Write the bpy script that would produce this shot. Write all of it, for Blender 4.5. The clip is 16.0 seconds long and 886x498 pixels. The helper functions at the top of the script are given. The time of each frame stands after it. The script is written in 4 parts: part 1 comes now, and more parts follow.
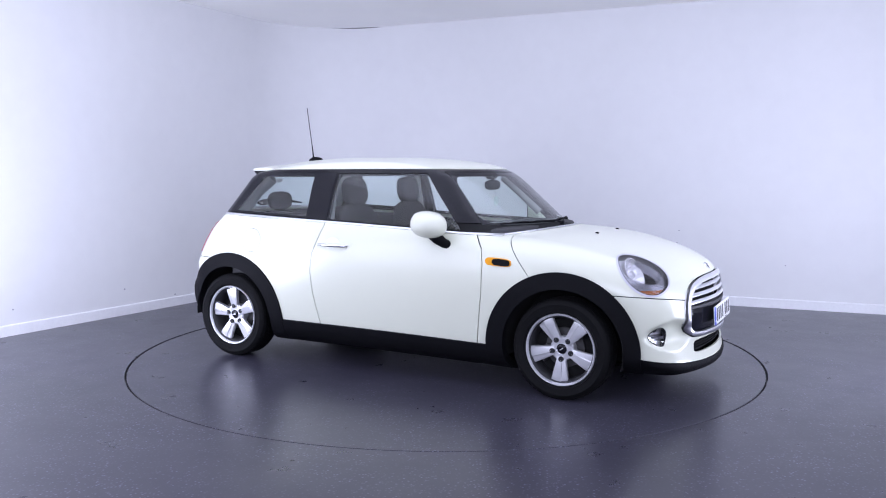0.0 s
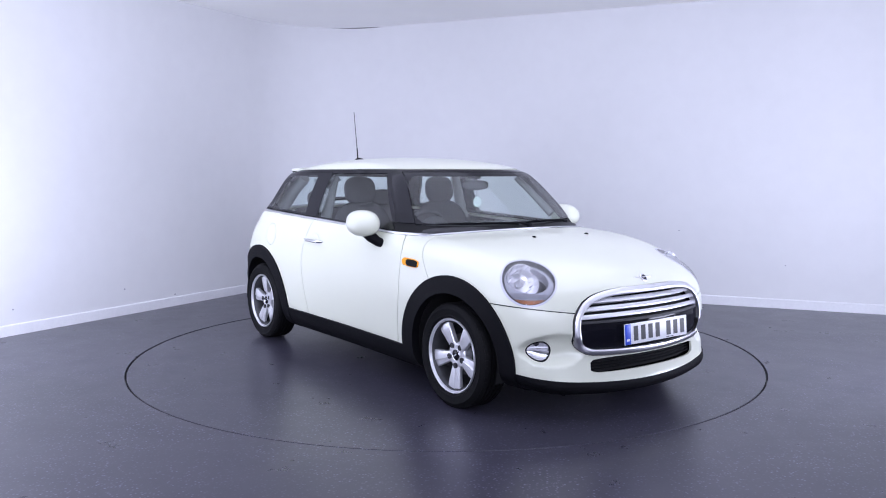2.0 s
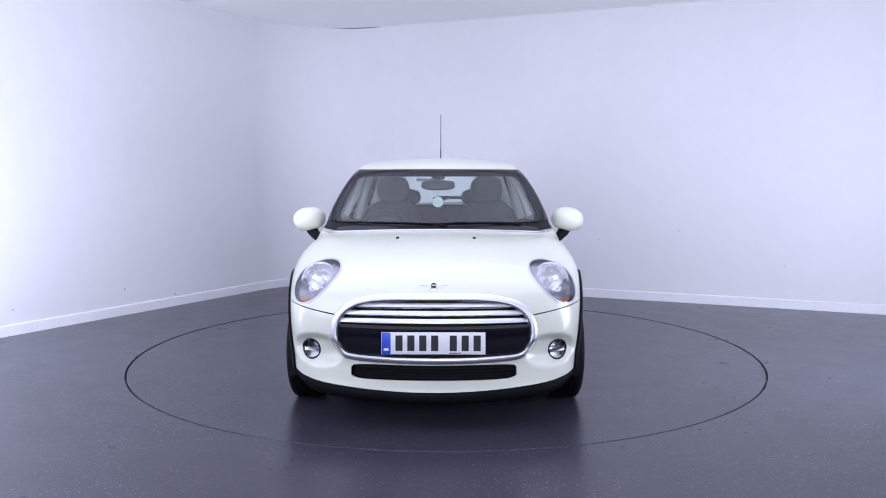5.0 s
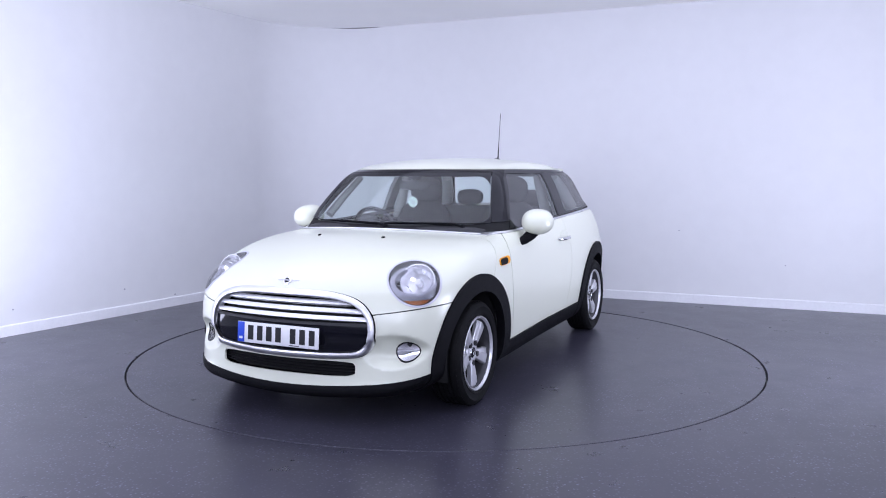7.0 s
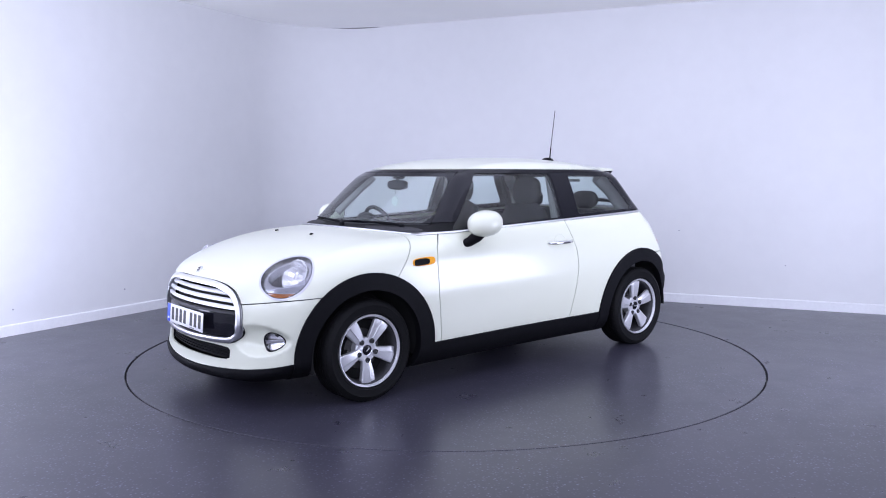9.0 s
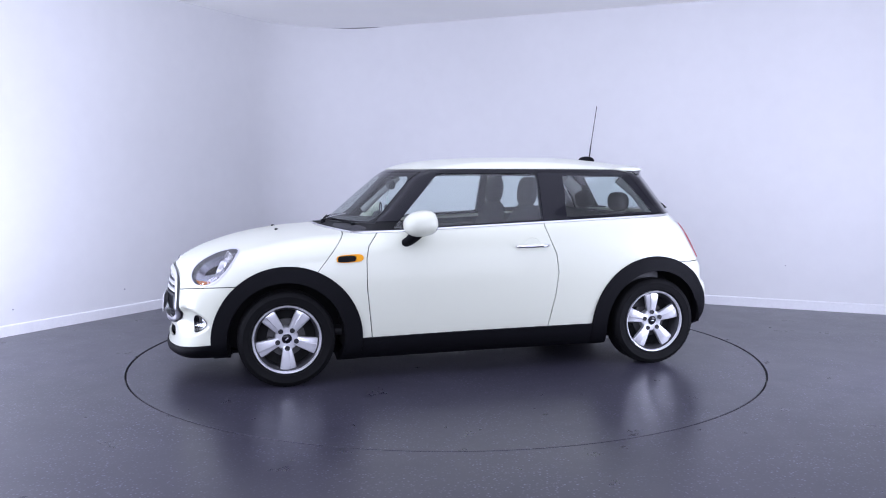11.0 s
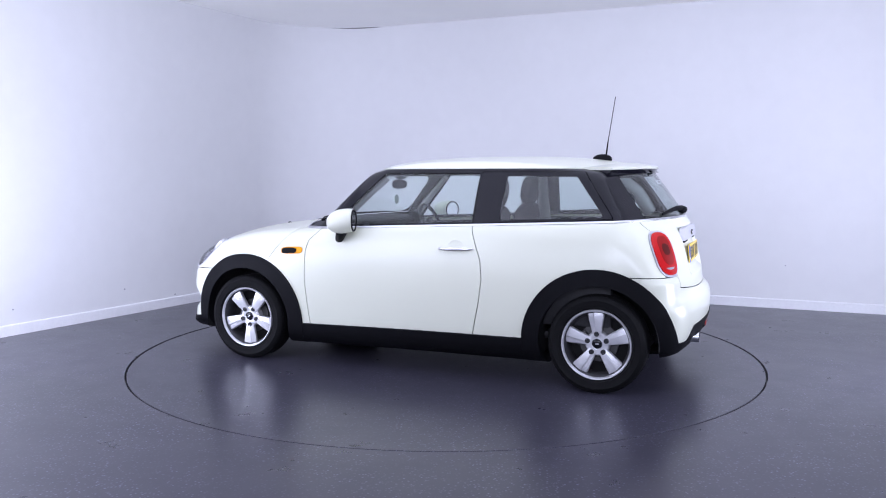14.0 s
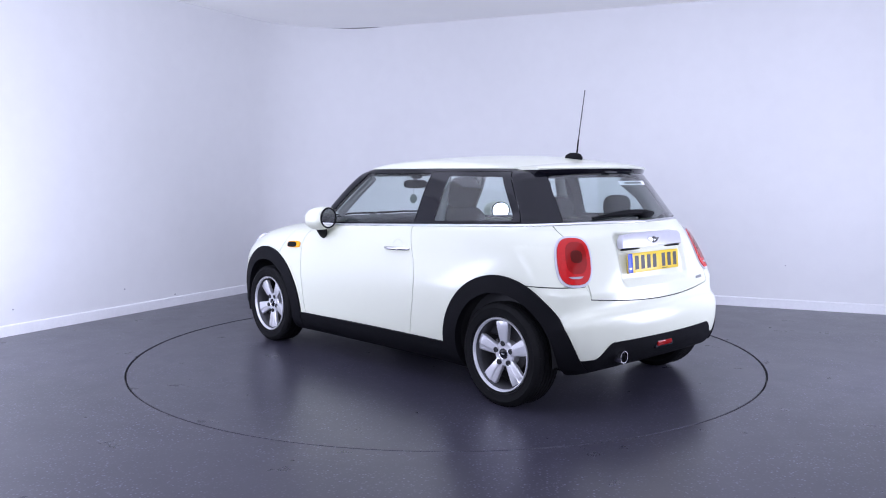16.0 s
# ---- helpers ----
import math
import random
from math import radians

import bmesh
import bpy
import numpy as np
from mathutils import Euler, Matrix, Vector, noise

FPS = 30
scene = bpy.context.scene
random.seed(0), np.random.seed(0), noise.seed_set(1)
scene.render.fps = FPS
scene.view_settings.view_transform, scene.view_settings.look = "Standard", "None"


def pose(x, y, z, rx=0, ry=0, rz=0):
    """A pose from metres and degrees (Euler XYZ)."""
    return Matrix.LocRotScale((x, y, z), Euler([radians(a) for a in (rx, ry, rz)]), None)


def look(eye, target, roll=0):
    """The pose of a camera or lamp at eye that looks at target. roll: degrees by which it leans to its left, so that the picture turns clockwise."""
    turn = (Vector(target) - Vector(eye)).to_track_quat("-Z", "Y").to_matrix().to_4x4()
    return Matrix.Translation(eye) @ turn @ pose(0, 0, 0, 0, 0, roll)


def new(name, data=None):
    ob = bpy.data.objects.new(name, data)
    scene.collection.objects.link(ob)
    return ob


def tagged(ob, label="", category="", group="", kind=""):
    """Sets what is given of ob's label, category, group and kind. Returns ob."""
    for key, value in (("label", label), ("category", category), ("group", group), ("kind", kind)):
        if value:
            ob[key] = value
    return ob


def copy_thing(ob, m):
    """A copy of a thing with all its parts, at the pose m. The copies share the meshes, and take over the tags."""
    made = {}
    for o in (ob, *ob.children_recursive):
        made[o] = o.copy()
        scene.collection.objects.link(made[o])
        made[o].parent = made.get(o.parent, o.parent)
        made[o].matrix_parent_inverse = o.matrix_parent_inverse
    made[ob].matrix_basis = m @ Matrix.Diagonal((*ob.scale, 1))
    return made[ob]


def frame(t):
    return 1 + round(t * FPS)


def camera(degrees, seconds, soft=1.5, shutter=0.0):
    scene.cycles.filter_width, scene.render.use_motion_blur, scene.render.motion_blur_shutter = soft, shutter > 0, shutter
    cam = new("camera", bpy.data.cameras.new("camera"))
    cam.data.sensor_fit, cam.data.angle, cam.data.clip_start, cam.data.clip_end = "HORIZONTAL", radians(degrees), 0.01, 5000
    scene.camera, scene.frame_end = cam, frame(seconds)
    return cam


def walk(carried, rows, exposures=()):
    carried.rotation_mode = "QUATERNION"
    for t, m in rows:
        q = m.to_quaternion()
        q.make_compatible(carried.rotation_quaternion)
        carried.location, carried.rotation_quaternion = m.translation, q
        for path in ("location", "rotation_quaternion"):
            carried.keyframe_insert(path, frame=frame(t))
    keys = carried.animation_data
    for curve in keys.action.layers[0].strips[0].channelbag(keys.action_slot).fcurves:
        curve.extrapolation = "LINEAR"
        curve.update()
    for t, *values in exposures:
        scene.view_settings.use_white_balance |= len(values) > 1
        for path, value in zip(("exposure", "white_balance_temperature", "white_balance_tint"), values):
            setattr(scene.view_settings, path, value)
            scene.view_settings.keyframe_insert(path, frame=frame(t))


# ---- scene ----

# ---------------------------------------------------------------- camera
LENS = 57.06
EYE = Vector((0.0, -5.976, 1.311))
AIM = EYE + Vector((-0.0035, 0.9958, -0.0921))
cam = camera(LENS, 16.0, soft=1.05)
walk(cam, [(0.0, look(EYE, AIM)), (16.0, look(EYE, AIM))], exposures=[(0.0, 0.0), (16.0, 0.0)])

# turntable: 12.45 degrees a second, the car a little off its middle
TURN_0, TURN_RATE = -28.07, -12.4495
CAR_OFF = (-0.035, -0.051)

# ---------------------------------------------------------------- world and lights
world = bpy.data.worlds.new("studio_world")
scene.world = world
world.use_nodes = True
world.node_tree.nodes["Background"].inputs[0].default_value = (0.75, 0.80, 1.0, 1)
world.node_tree.nodes["Background"].inputs[1].default_value = 0.05

LIGHT_COLOR = (0.72, 0.757, 1.0)


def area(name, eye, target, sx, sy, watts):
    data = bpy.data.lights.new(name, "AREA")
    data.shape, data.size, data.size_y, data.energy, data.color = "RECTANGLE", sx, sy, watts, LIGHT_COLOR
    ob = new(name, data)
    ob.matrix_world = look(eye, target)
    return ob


# unseen studio lights, assumed from how light falls: one panel overhead, softboxes beside and behind the camera; lamps
# up at the ceiling are added fill
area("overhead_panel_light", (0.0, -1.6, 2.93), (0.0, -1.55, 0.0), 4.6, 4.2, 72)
area("softbox_light", (-3.7, -3.3, 1.9), (-2.0, 3.0, 1.5), 2.6, 1.8, 63)
area("softbox_light", (4.0, -2.6, 1.9), (1.4, 3.2, 1.1), 2.4, 1.8, 22)
area("softbox_light", (-3.1, -7.2, 1.75), (-0.6, 0, 0.9), 4.4, 2.2, 48)
area("softbox_light", (3.1, -7.2, 1.75), (0.6, 0, 0.9), 4.4, 2.2, 62)
# upward lamps added to brighten the ceiling, which in turn lights the car
area("ceiling_fill_light", (-3.4, -1.2, 0.7), (-2.3, 1.5, 3.0), 1.4, 1.2, 68)
area("ceiling_fill_light", (3.5, -1.4, 0.8), (0.6, 2.2, 3.0), 1.6, 1.2, 80)
area("ceiling_fill_light", (0.0, -6.6, 2.0), (0.0, -2.4, 3.0), 3.2, 1.4, 90)

# ---------------------------------------------------------------- materials


def material(name, color, rough=0.5, metal=0.0, coat=0.0, grain=None, spots=None, bump=None, spec=0.5, rough_var=0.0, emit=0.0, trans=0.0, ior=1.45):
    """Principled surface; grain=(scale, amount), spots=(scale, amount), bump=(scale, strength)."""
    m = bpy.data.materials.new(name)
    m.use_nodes = True
    nt = m.node_tree
    b = nt.nodes["Principled BSDF"]
    b.inputs["Base Color"].default_value = (*color, 1)
    b.inputs["Roughness"].default_value = rough
    b.inputs["Metallic"].default_value = metal
    b.inputs["Coat Weight"].default_value = coat
    b.inputs["Coat Roughness"].default_value = 0.13
    b.inputs["Specular IOR Level"].default_value = spec
    b.inputs["IOR"].default_value = ior
    b.inputs["Transmission Weight"].default_value = trans
    if emit:
        b.inputs["Emission Color"].default_value = (*color, 1)
        b.inputs["Emission Strength"].default_value = emit
    if grain or spots or bump or rough_var:
        tc = nt.nodes.new("ShaderNodeTexCoord")

        def tex(scale, detail=4.0):
            n = nt.nodes.new("ShaderNodeTexNoise")
            n.inputs["Scale"].default_value, n.inputs["Detail"].default_value = scale, detail
            nt.links.new(tc.outputs["Object"], n.inputs["Vector"])
            return n.outputs["Fac"]

        def remap(sock, lo, hi):
            n = nt.nodes.new("ShaderNodeMapRange")
            n.inputs["From Min"].default_value, n.inputs["From Max"].default_value = 0.25, 0.75
            n.inputs["To Min"].default_value, n.inputs["To Max"].default_value = lo, hi
            nt.links.new(sock, n.inputs["Value"])
            return n.outputs["Result"]

        factor = None
        for item in (grain, spots):
            if item:
                r = remap(tex(item[0]), 1 - item[1], 1 + item[1])
                if factor is None:
                    factor = r
                else:
                    mul = nt.nodes.new("ShaderNodeMath")
                    mul.operation = "MULTIPLY"
                    nt.links.new(factor, mul.inputs[0])
                    nt.links.new(r, mul.inputs[1])
                    factor = mul.outputs[0]
        if factor is not None:
            mix = nt.nodes.new("ShaderNodeVectorMath")
            mix.operation = "SCALE"
            mix.inputs[0].default_value = color
            nt.links.new(factor, mix.inputs["Scale"])
            nt.links.new(mix.outputs[0], b.inputs["Base Color"])
        if rough_var:
            nt.links.new(remap(tex(2.3), rough - rough_var, rough + rough_var), b.inputs["Roughness"])
        if bump:
            bm_node = nt.nodes.new("ShaderNodeBump")
            bm_node.inputs["Strength"].default_value, bm_node.inputs["Distance"].default_value = bump[1], 0.002
            nt.links.new(tex(bump[0], 3.0), bm_node.inputs["Height"])
            nt.links.new(bm_node.outputs[0], b.inputs["Normal"])
    return m


def pane_material(name, tint, gloss=1.0):
    """Thin car glass: a clear tinted sheet with a mirror-like skin."""
    m = bpy.data.materials.new(name)
    m.use_nodes = True
    nt = m.node_tree
    nt.nodes.remove(nt.nodes["Principled BSDF"])
    out = nt.nodes["Material Output"]
    clear = nt.nodes.new("ShaderNodeBsdfTransparent")
    clear.inputs[0].default_value = (*tint, 1)
    shine = nt.nodes.new("ShaderNodeBsdfGlossy")
    shine.inputs["Roughness"].default_value = 0.02
    facing = nt.nodes.new("ShaderNodeLayerWeight")
    facing.inputs["Blend"].default_value = 0.5
    power = nt.nodes.new("ShaderNodeMath")
    power.operation = "POWER"
    power.inputs[1].default_value = 4.0
    mul = nt.nodes.new("ShaderNodeMath")
    mul.operation = "MULTIPLY_ADD"
    mul.inputs[1].default_value, mul.inputs[2].default_value = 0.80 * gloss, 0.075 * gloss
    nt.links.new(facing.outputs["Facing"], power.inputs[0])
    mix = nt.nodes.new("ShaderNodeMixShader")
    nt.links.new(power.outputs[0], mul.inputs[0])
    nt.links.new(mul.outputs[0], mix.inputs[0])
    nt.links.new(clear.outputs[0], mix.inputs[1])
    nt.links.new(shine.outputs[0], mix.inputs[2])
    nt.links.new(mix.outputs[0], out.inputs[0])
    return m


def floor_material(name):
    """Dark grey safety vinyl with fine pale flecks in patches, dull scuffed areas and a few long scratches."""
    m = bpy.data.materials.new(name)
    m.use_nodes = True
    nt = m.node_tree
    b = nt.nodes["Principled BSDF"]
    tc = nt.nodes.new("ShaderNodeTexCoord")

    def node(kind, **inputs):
        n = nt.nodes.new(kind)
        for key, value in inputs.items():
            n.inputs[key.replace("_", " ")].default_value = value
        return n

    def math_node(op, a, c):
        n = nt.nodes.new("ShaderNodeMath")
        n.operation = op
        for k, v in enumerate((a, c)):
            if isinstance(v, (int, float)):
                n.inputs[k].default_value = v
            else:
                nt.links.new(v, n.inputs[k])
        return n.outputs[0]

    def ranged(sock, lo, hi, to_lo, to_hi):
        n = node("ShaderNodeMapRange", From_Min=lo, From_Max=hi, To_Min=to_lo, To_Max=to_hi)
        nt.links.new(sock, n.inputs["Value"])
        return n.outputs["Result"]

    def textured(kind, scale=None, **inputs):
        n = node(kind, **inputs)
        if scale is None:
            nt.links.new(tc.outputs["Object"], n.inputs["Vector"])
        else:
            mp = nt.nodes.new("ShaderNodeMapping")
            mp.inputs["Rotation"].default_value, mp.inputs["Scale"].default_value = (0, 0, scale[0]), scale[1]
            nt.links.new(tc.outputs["Object"], mp.inputs["Vector"])
            nt.links.new(mp.outputs["Vector"], n.inputs["Vector"])
        return n

    big = textured("ShaderNodeTexNoise", Scale=0.9, Detail=7.0, Roughness=0.62)
    mottle = textured("ShaderNodeTexNoise", Scale=14.0, Detail=5.0, Roughness=0.7)
    fine = textured("ShaderNodeTexNoise", Scale=160.0, Detail=2.0)
    fleck = textured("ShaderNodeTexVoronoi", Scale=62.0)
    patch = textured("ShaderNodeTexNoise", Scale=1.6, Detail=4.0, Roughness=0.6)
    scuff = textured("ShaderNodeTexNoise", Scale=3.4, Detail=8.0, Roughness=0.68)
    streak = textured("ShaderNodeTexNoise", (0.6, (1.1, 34.0, 1.0)), Scale=1.0, Detail=2.0)
    cross = textured("ShaderNodeTexNoise", (-0.9, (0.8, 26.0, 1.0)), Scale=1.0, Detail=2.0)
    base = node("ShaderNodeValToRGB")
    base.color_ramp.elements[0].color, base.color_ramp.elements[1].color = (0.036, 0.0345, 0.050, 1), (0.045, 0.043, 0.061, 1)
    base.color_ramp.elements[0].position, base.color_ramp.elements[1].position = 0.3, 0.7
    tone = math_node("ADD", math_node("MULTIPLY", big.outputs["Fac"], 0.6), math_node("MULTIPLY", mottle.outputs["Fac"], 0.4))
    nt.links.new(tone, base.inputs[0])
    dots = ranged(fleck.outputs["Distance"], 0.16, 0.40, 1.0, 0.0)
    chosen = ranged(fleck.outputs["Color"], 0.28, 0.80, 0.0, 0.85)
    where = ranged(patch.outputs["Fac"], 0.40, 0.60, 0.30, 1.0)
    amount = math_node("MULTIPLY", math_node("MULTIPLY", dots, chosen), where)
    marks = math_node("MAXIMUM", ranged(streak.outputs["Fac"], 0.74, 0.80, 0.0, 0.06), ranged(cross.outputs["Fac"], 0.75, 0.81, 0.0, 0.07))
    amount = math_node("MAXIMUM", amount, marks)
    mix = nt.nodes.new("ShaderNodeMix")
    mix.data_type = "RGBA"
    nt.links.new(amount, mix.inputs[0])
    nt.links.new(base.outputs[0], mix.inputs[6])
    mix.inputs[7].default_value = (0.20, 0.20, 0.28, 1)
    nt.links.new(mix.outputs[2], b.inputs["Base Color"])
    nt.links.new(ranged(scuff.outputs["Fac"], 0.30, 0.70, 0.265, 0.33), b.inputs["Roughness"])
    b.inputs["Specular IOR Level"].default_value = 0.46
    bmp = node("ShaderNodeBump", Strength=0.03, Distance=0.0005)
    nt.links.new(fine.outputs["Fac"], bmp.inputs["Height"])
    nt.links.new(bmp.outputs[0], b.inputs["Normal"])
    return m


M_FLOOR = floor_material("grey_flecked_vinyl")
M_WALL = material("white_wall_paint", (0.715, 0.715, 0.725), 0.62, grain=(0.9, 0.022), spots=(7.0, 0.014), bump=(30, 0.12))
M_CEIL = material("white_ceiling_paint", (0.93, 0.925, 0.91), 0.7, grain=(1.5, 0.015), bump=(40, 0.08))
M_SKIRT = material("white_skirting", (0.78, 0.78, 0.80), 0.35, grain=(6, 0.03), spots=(40, 0.03))
M_PAINT = material("cream_white_paint", (0.725, 0.742, 0.620), 0.30, coat=0.6, grain=(3, 0.006))
M_BLACKGLOSS = material("gloss_black", (0.005, 0.005, 0.009), 0.07, spec=0.34)
M_PLASTIC = material("black_grained_plastic", (0.0050, 0.0050, 0.0068), 0.60, grain=(60, 0.1), bump=(500, 0.25), spec=0.12)
M_DARK = material("dark_cavity", (0.008, 0.008, 0.009), 0.9, grain=(10, 0.2))
M_CHROME = material("chrome", (0.80, 0.80, 0.82), 0.10, 1.0, rough_var=0.02)
M_SATIN = material("satin_chrome", (0.74, 0.74, 0.77), 0.30, 1.0, rough_var=0.04)
M_SILVER = material("silver_wheel_paint", (0.72, 0.72, 0.75), 0.30, 0.6, coat=0.5, grain=(20, 0.04))
M_TYRE = material("tyre_rubber", (0.007, 0.007, 0.008), 0.62, grain=(25, 0.15), bump=(200, 0.2), spec=0.12)
M_FABRIC = material("dark_seat_cloth", (0.022, 0.022, 0.027), 0.9, grain=(90, 0.25), bump=(300, 0.4))
M_TRIM = material("dark_interior_plastic", (0.03, 0.03, 0.034), 0.6, grain=(50, 0.1), bump=(300, 0.2))
M_LINING = material("pale_headlining", (0.33, 0.33, 0.32), 0.9, grain=(80, 0.05))
M_GLASS = pane_material("clear_car_glass", (0.90, 0.965, 0.95))
M_GLASS_TINT = pane_material("privacy_glass", (0.82, 0.90, 0.89), 1.2)
M_LENS = pane_material("lamp_lens", (0.97, 0.97, 0.98), 1.0)
M_AMBER = material("amber_lens", (0.86, 0.36, 0.012), 0.38, grain=(60, 0.08), spec=0.2)
M_RED = material("red_lens", (0.28, 0.008, 0.008), 0.12, spec=0.3, grain=(40, 0.1))
M_REDLIGHT = material("bright_red_lens", (0.50, 0.010, 0.012), 0.12, spec=0.35, grain=(90, 0.1))
M_WHITEPLATE = material("white_plate", (0.78, 0.78, 0.80), 0.3, grain=(8, 0.01))
M_YELLOWPLATE = material("yellow_plate", (0.80, 0.56, 0.04), 0.3, grain=(8, 0.01))
M_INK = material("black_ink", (0.015, 0.015, 0.018), 0.4, grain=(30, 0.05))
M_BLUE = material("blue_plate_band", (0.02, 0.07, 0.55), 0.35, grain=(12, 0.04))
M_STEEL = material("brake_steel", (0.10, 0.098, 0.10), 0.5, 0.8, grain=(30, 0.2))
M_LAMPGREY = material("grey_lamp_plastic", (0.36, 0.36, 0.40), 0.35, 0.3, grain=(30, 0.08))
M_AMBERDARK = material("deep_amber_lens", (0.42, 0.13, 0.03), 0.15, coat=0.8, grain=(60, 0.15))
M_SLAT = material("bright_slat", (0.82, 0.82, 0.85), 0.36, 0.85, rough_var=0.04)
# darkened for the shade inside the rims; also serves the aerial mast
M_BARREL = material("dark_grey_metal", (0.055, 0.055, 0.060), 0.5, 0.5, grain=(30, 0.2))
M_GRIP = material("satin_silver_paint", (0.58, 0.58, 0.64), 0.36, 0.35, coat=0.3, grain=(20, 0.02))
M_SEAL = material("grey_rubber_seal", (0.012, 0.012, 0.015), 0.7, grain=(40, 0.15))
M_REDDARK = material("dark_red_lens", (0.09, 0.008, 0.006), 0.12, spec=0.3, grain=(60, 0.1))
M_BOWL = material("dark_silver_lamp_housing", (0.30, 0.30, 0.34), 0.27, 0.85, grain=(30, 0.05))
M_REFLECTOR = material("bright_reflector", (0.90, 0.90, 0.93), 0.16, 0.7, grain=(50, 0.05))
M_STICKER = material("pale_card", (0.62, 0.72, 0.66), 0.6, grain=(40, 0.04))

# ---------------------------------------------------------------- mesh helpers


def part(name, bm, mat, parent=None, label="", smooth=False):
    """Link a bmesh as one mesh object under a thing or part."""
    me = bpy.data.meshes.new(name)
    bm.normal_update()
    bm.to_mesh(me)
    bm.free()
    me.materials.append(mat)
    if smooth:
        me.polygons.foreach_set("use_smooth", [True] * len(me.polygons))
    ob = new(name, me)
    ob.parent = parent
    return tagged(ob, label=label)


def tidy(bm, angle=35):
    """Smooth faces with sharp edges past an angle."""
    bm.normal_update()
    for f in bm.faces:
        f.smooth = True
    for e in bm.edges:
        if len(e.link_faces) == 2 and e.calc_face_angle(0) > radians(angle):
            e.smooth = False
    return bm


def box(size, at=(0, 0, 0), bevel=0.0, seg=2, turn=None, bm=None):
    own = bmesh.new()
    bmesh.ops.create_cube(own, size=1)
    bmesh.ops.scale(own, vec=size, verts=own.verts)
    if bevel:
        bmesh.ops.bevel(own, geom=own.edges[:], offset=bevel, segments=seg, profile=0.5, affect="EDGES")
    if turn is not None:
        bmesh.ops.transform(own, matrix=turn, verts=own.verts)
    bmesh.ops.translate(own, vec=at, verts=own.verts)
    tidy(own)
    return join(bm, own)


def join(bm, own):
    if bm is None:
        return own
    me = bpy.data.meshes.new("tmp")
    own.to_mesh(me)
    own.free()
    bm.from_mesh(me)
    bpy.data.meshes.remove(me)
    return bm


def lathe(profile, seg=48, axis="Y", at=(0, 0, 0), bm=None, closed=False):
    """Turn (radius, along) pairs about an axis."""
    own = bmesh.new()
    rings = []
    for r, a in profile:
        ring = []
        for i in range(seg):
            t = 2 * math.pi * i / seg
            c, s = r * math.cos(t), r * math.sin(t)
            p = {"Y": (c, a, s), "Z": (c, s, a), "X": (a, c, s)}[axis]
            ring.append(own.verts.new(Vector(p) + Vector(at)))
        rings.append(ring)
    pairs = list(zip(rings, rings[1:])) + ([(rings[-1], rings[0])] if closed else [])
    for a, b in pairs:
        for i in range(seg):
            own.faces.new((a[i], a[(i + 1) % seg], b[(i + 1) % seg], b[i]))
    if not closed:
        if profile[0][0] > 0:
            own.faces.new(rings[0])
        if profile[-1][0] > 0:
            own.faces.new(rings[-1][::-1])
    bmesh.ops.remove_doubles(own, verts=own.verts, dist=1e-6)
    bmesh.ops.recalc_face_normals(own, faces=own.faces)
    tidy(own)
    return join(bm, own)


def prism(outline, depth, frame_m, bm=None, bevel=0.0):
    """A plate with an outline (u, v), thick along +w, placed by a matrix."""
    own = bmesh.new()
    vs = [own.verts.new((u, v, 0)) for u, v in outline]
    f = own.faces.new(vs)
    r = bmesh.ops.extrude_face_region(own, geom=[f])
    bmesh.ops.translate(own, vec=(0, 0, depth), verts=[g for g in r["geom"] if isinstance(g, bmesh.types.BMVert)])
    bmesh.ops.recalc_face_normals(own, faces=own.faces)
    if bevel:
        top = [e for e in own.edges if all(v.co.z > depth * 0.99 for v in e.verts)]
        bmesh.ops.bevel(own, geom=top, offset=bevel, segments=2, profile=0.5, affect="EDGES")
    bmesh.ops.transform(own, matrix=frame_m, verts=own.verts)
    tidy(own)
    return join(bm, own)


def tube(points, radii, seg=10, bm=None):
    """A round bar along points."""
    own = bmesh.new()
    pts = [Vector(p) for p in points]
    if not isinstance(radii, (list, tuple)):
        radii = [radii] * len(pts)
    rings = []
    for i, p in enumerate(pts):
        d = (pts[min(i + 1, len(pts) - 1)] - pts[max(i - 1, 0)]).normalized()
        up = Vector((0, 0, 1)) if abs(d.z) < 0.9 else Vector((1, 0, 0))
        a = d.cross(up).normalized()
        b = d.cross(a)
        rings.append([own.verts.new(p + (a * math.cos(t) + b * math.sin(t)) * radii[i]) for t in [2 * math.pi * k / seg for k in range(seg)]])
    for a, b in zip(rings, rings[1:]):
        for k in range(seg):
            own.faces.new((a[k], a[(k + 1) % seg], b[(k + 1) % seg], b[k]))
    own.faces.new(rings[0])
    own.faces.new(rings[-1])
    bmesh.ops.recalc_face_normals(own, faces=own.faces)
    tidy(own, 50)
    return join(bm, own)


def ellipsoid(radii, at, power=2.0, seg=28, rings=16, turn=None, bm=None):
    """A rounded block: power 2 is an ellipsoid, more is boxier."""
    own = bmesh.new()
    bmesh.ops.create_uvsphere(own, u_segments=seg, v_segments=rings, radius=1)
    for v in own.verts:
        n = (abs(v.co.x) ** power + abs(v.co.y) ** power + abs(v.co.z) ** power) ** (1 / power)
        v.co = Vector((v.co.x / n * radii[0], v.co.y / n * radii[1], v.co.z / n * radii[2]))
    if turn is not None:
        bmesh.ops.transform(own, matrix=turn, verts=own.verts)
    bmesh.ops.translate(own, vec=at, verts=own.verts)
    tidy(own, 60)
    return join(bm, own)


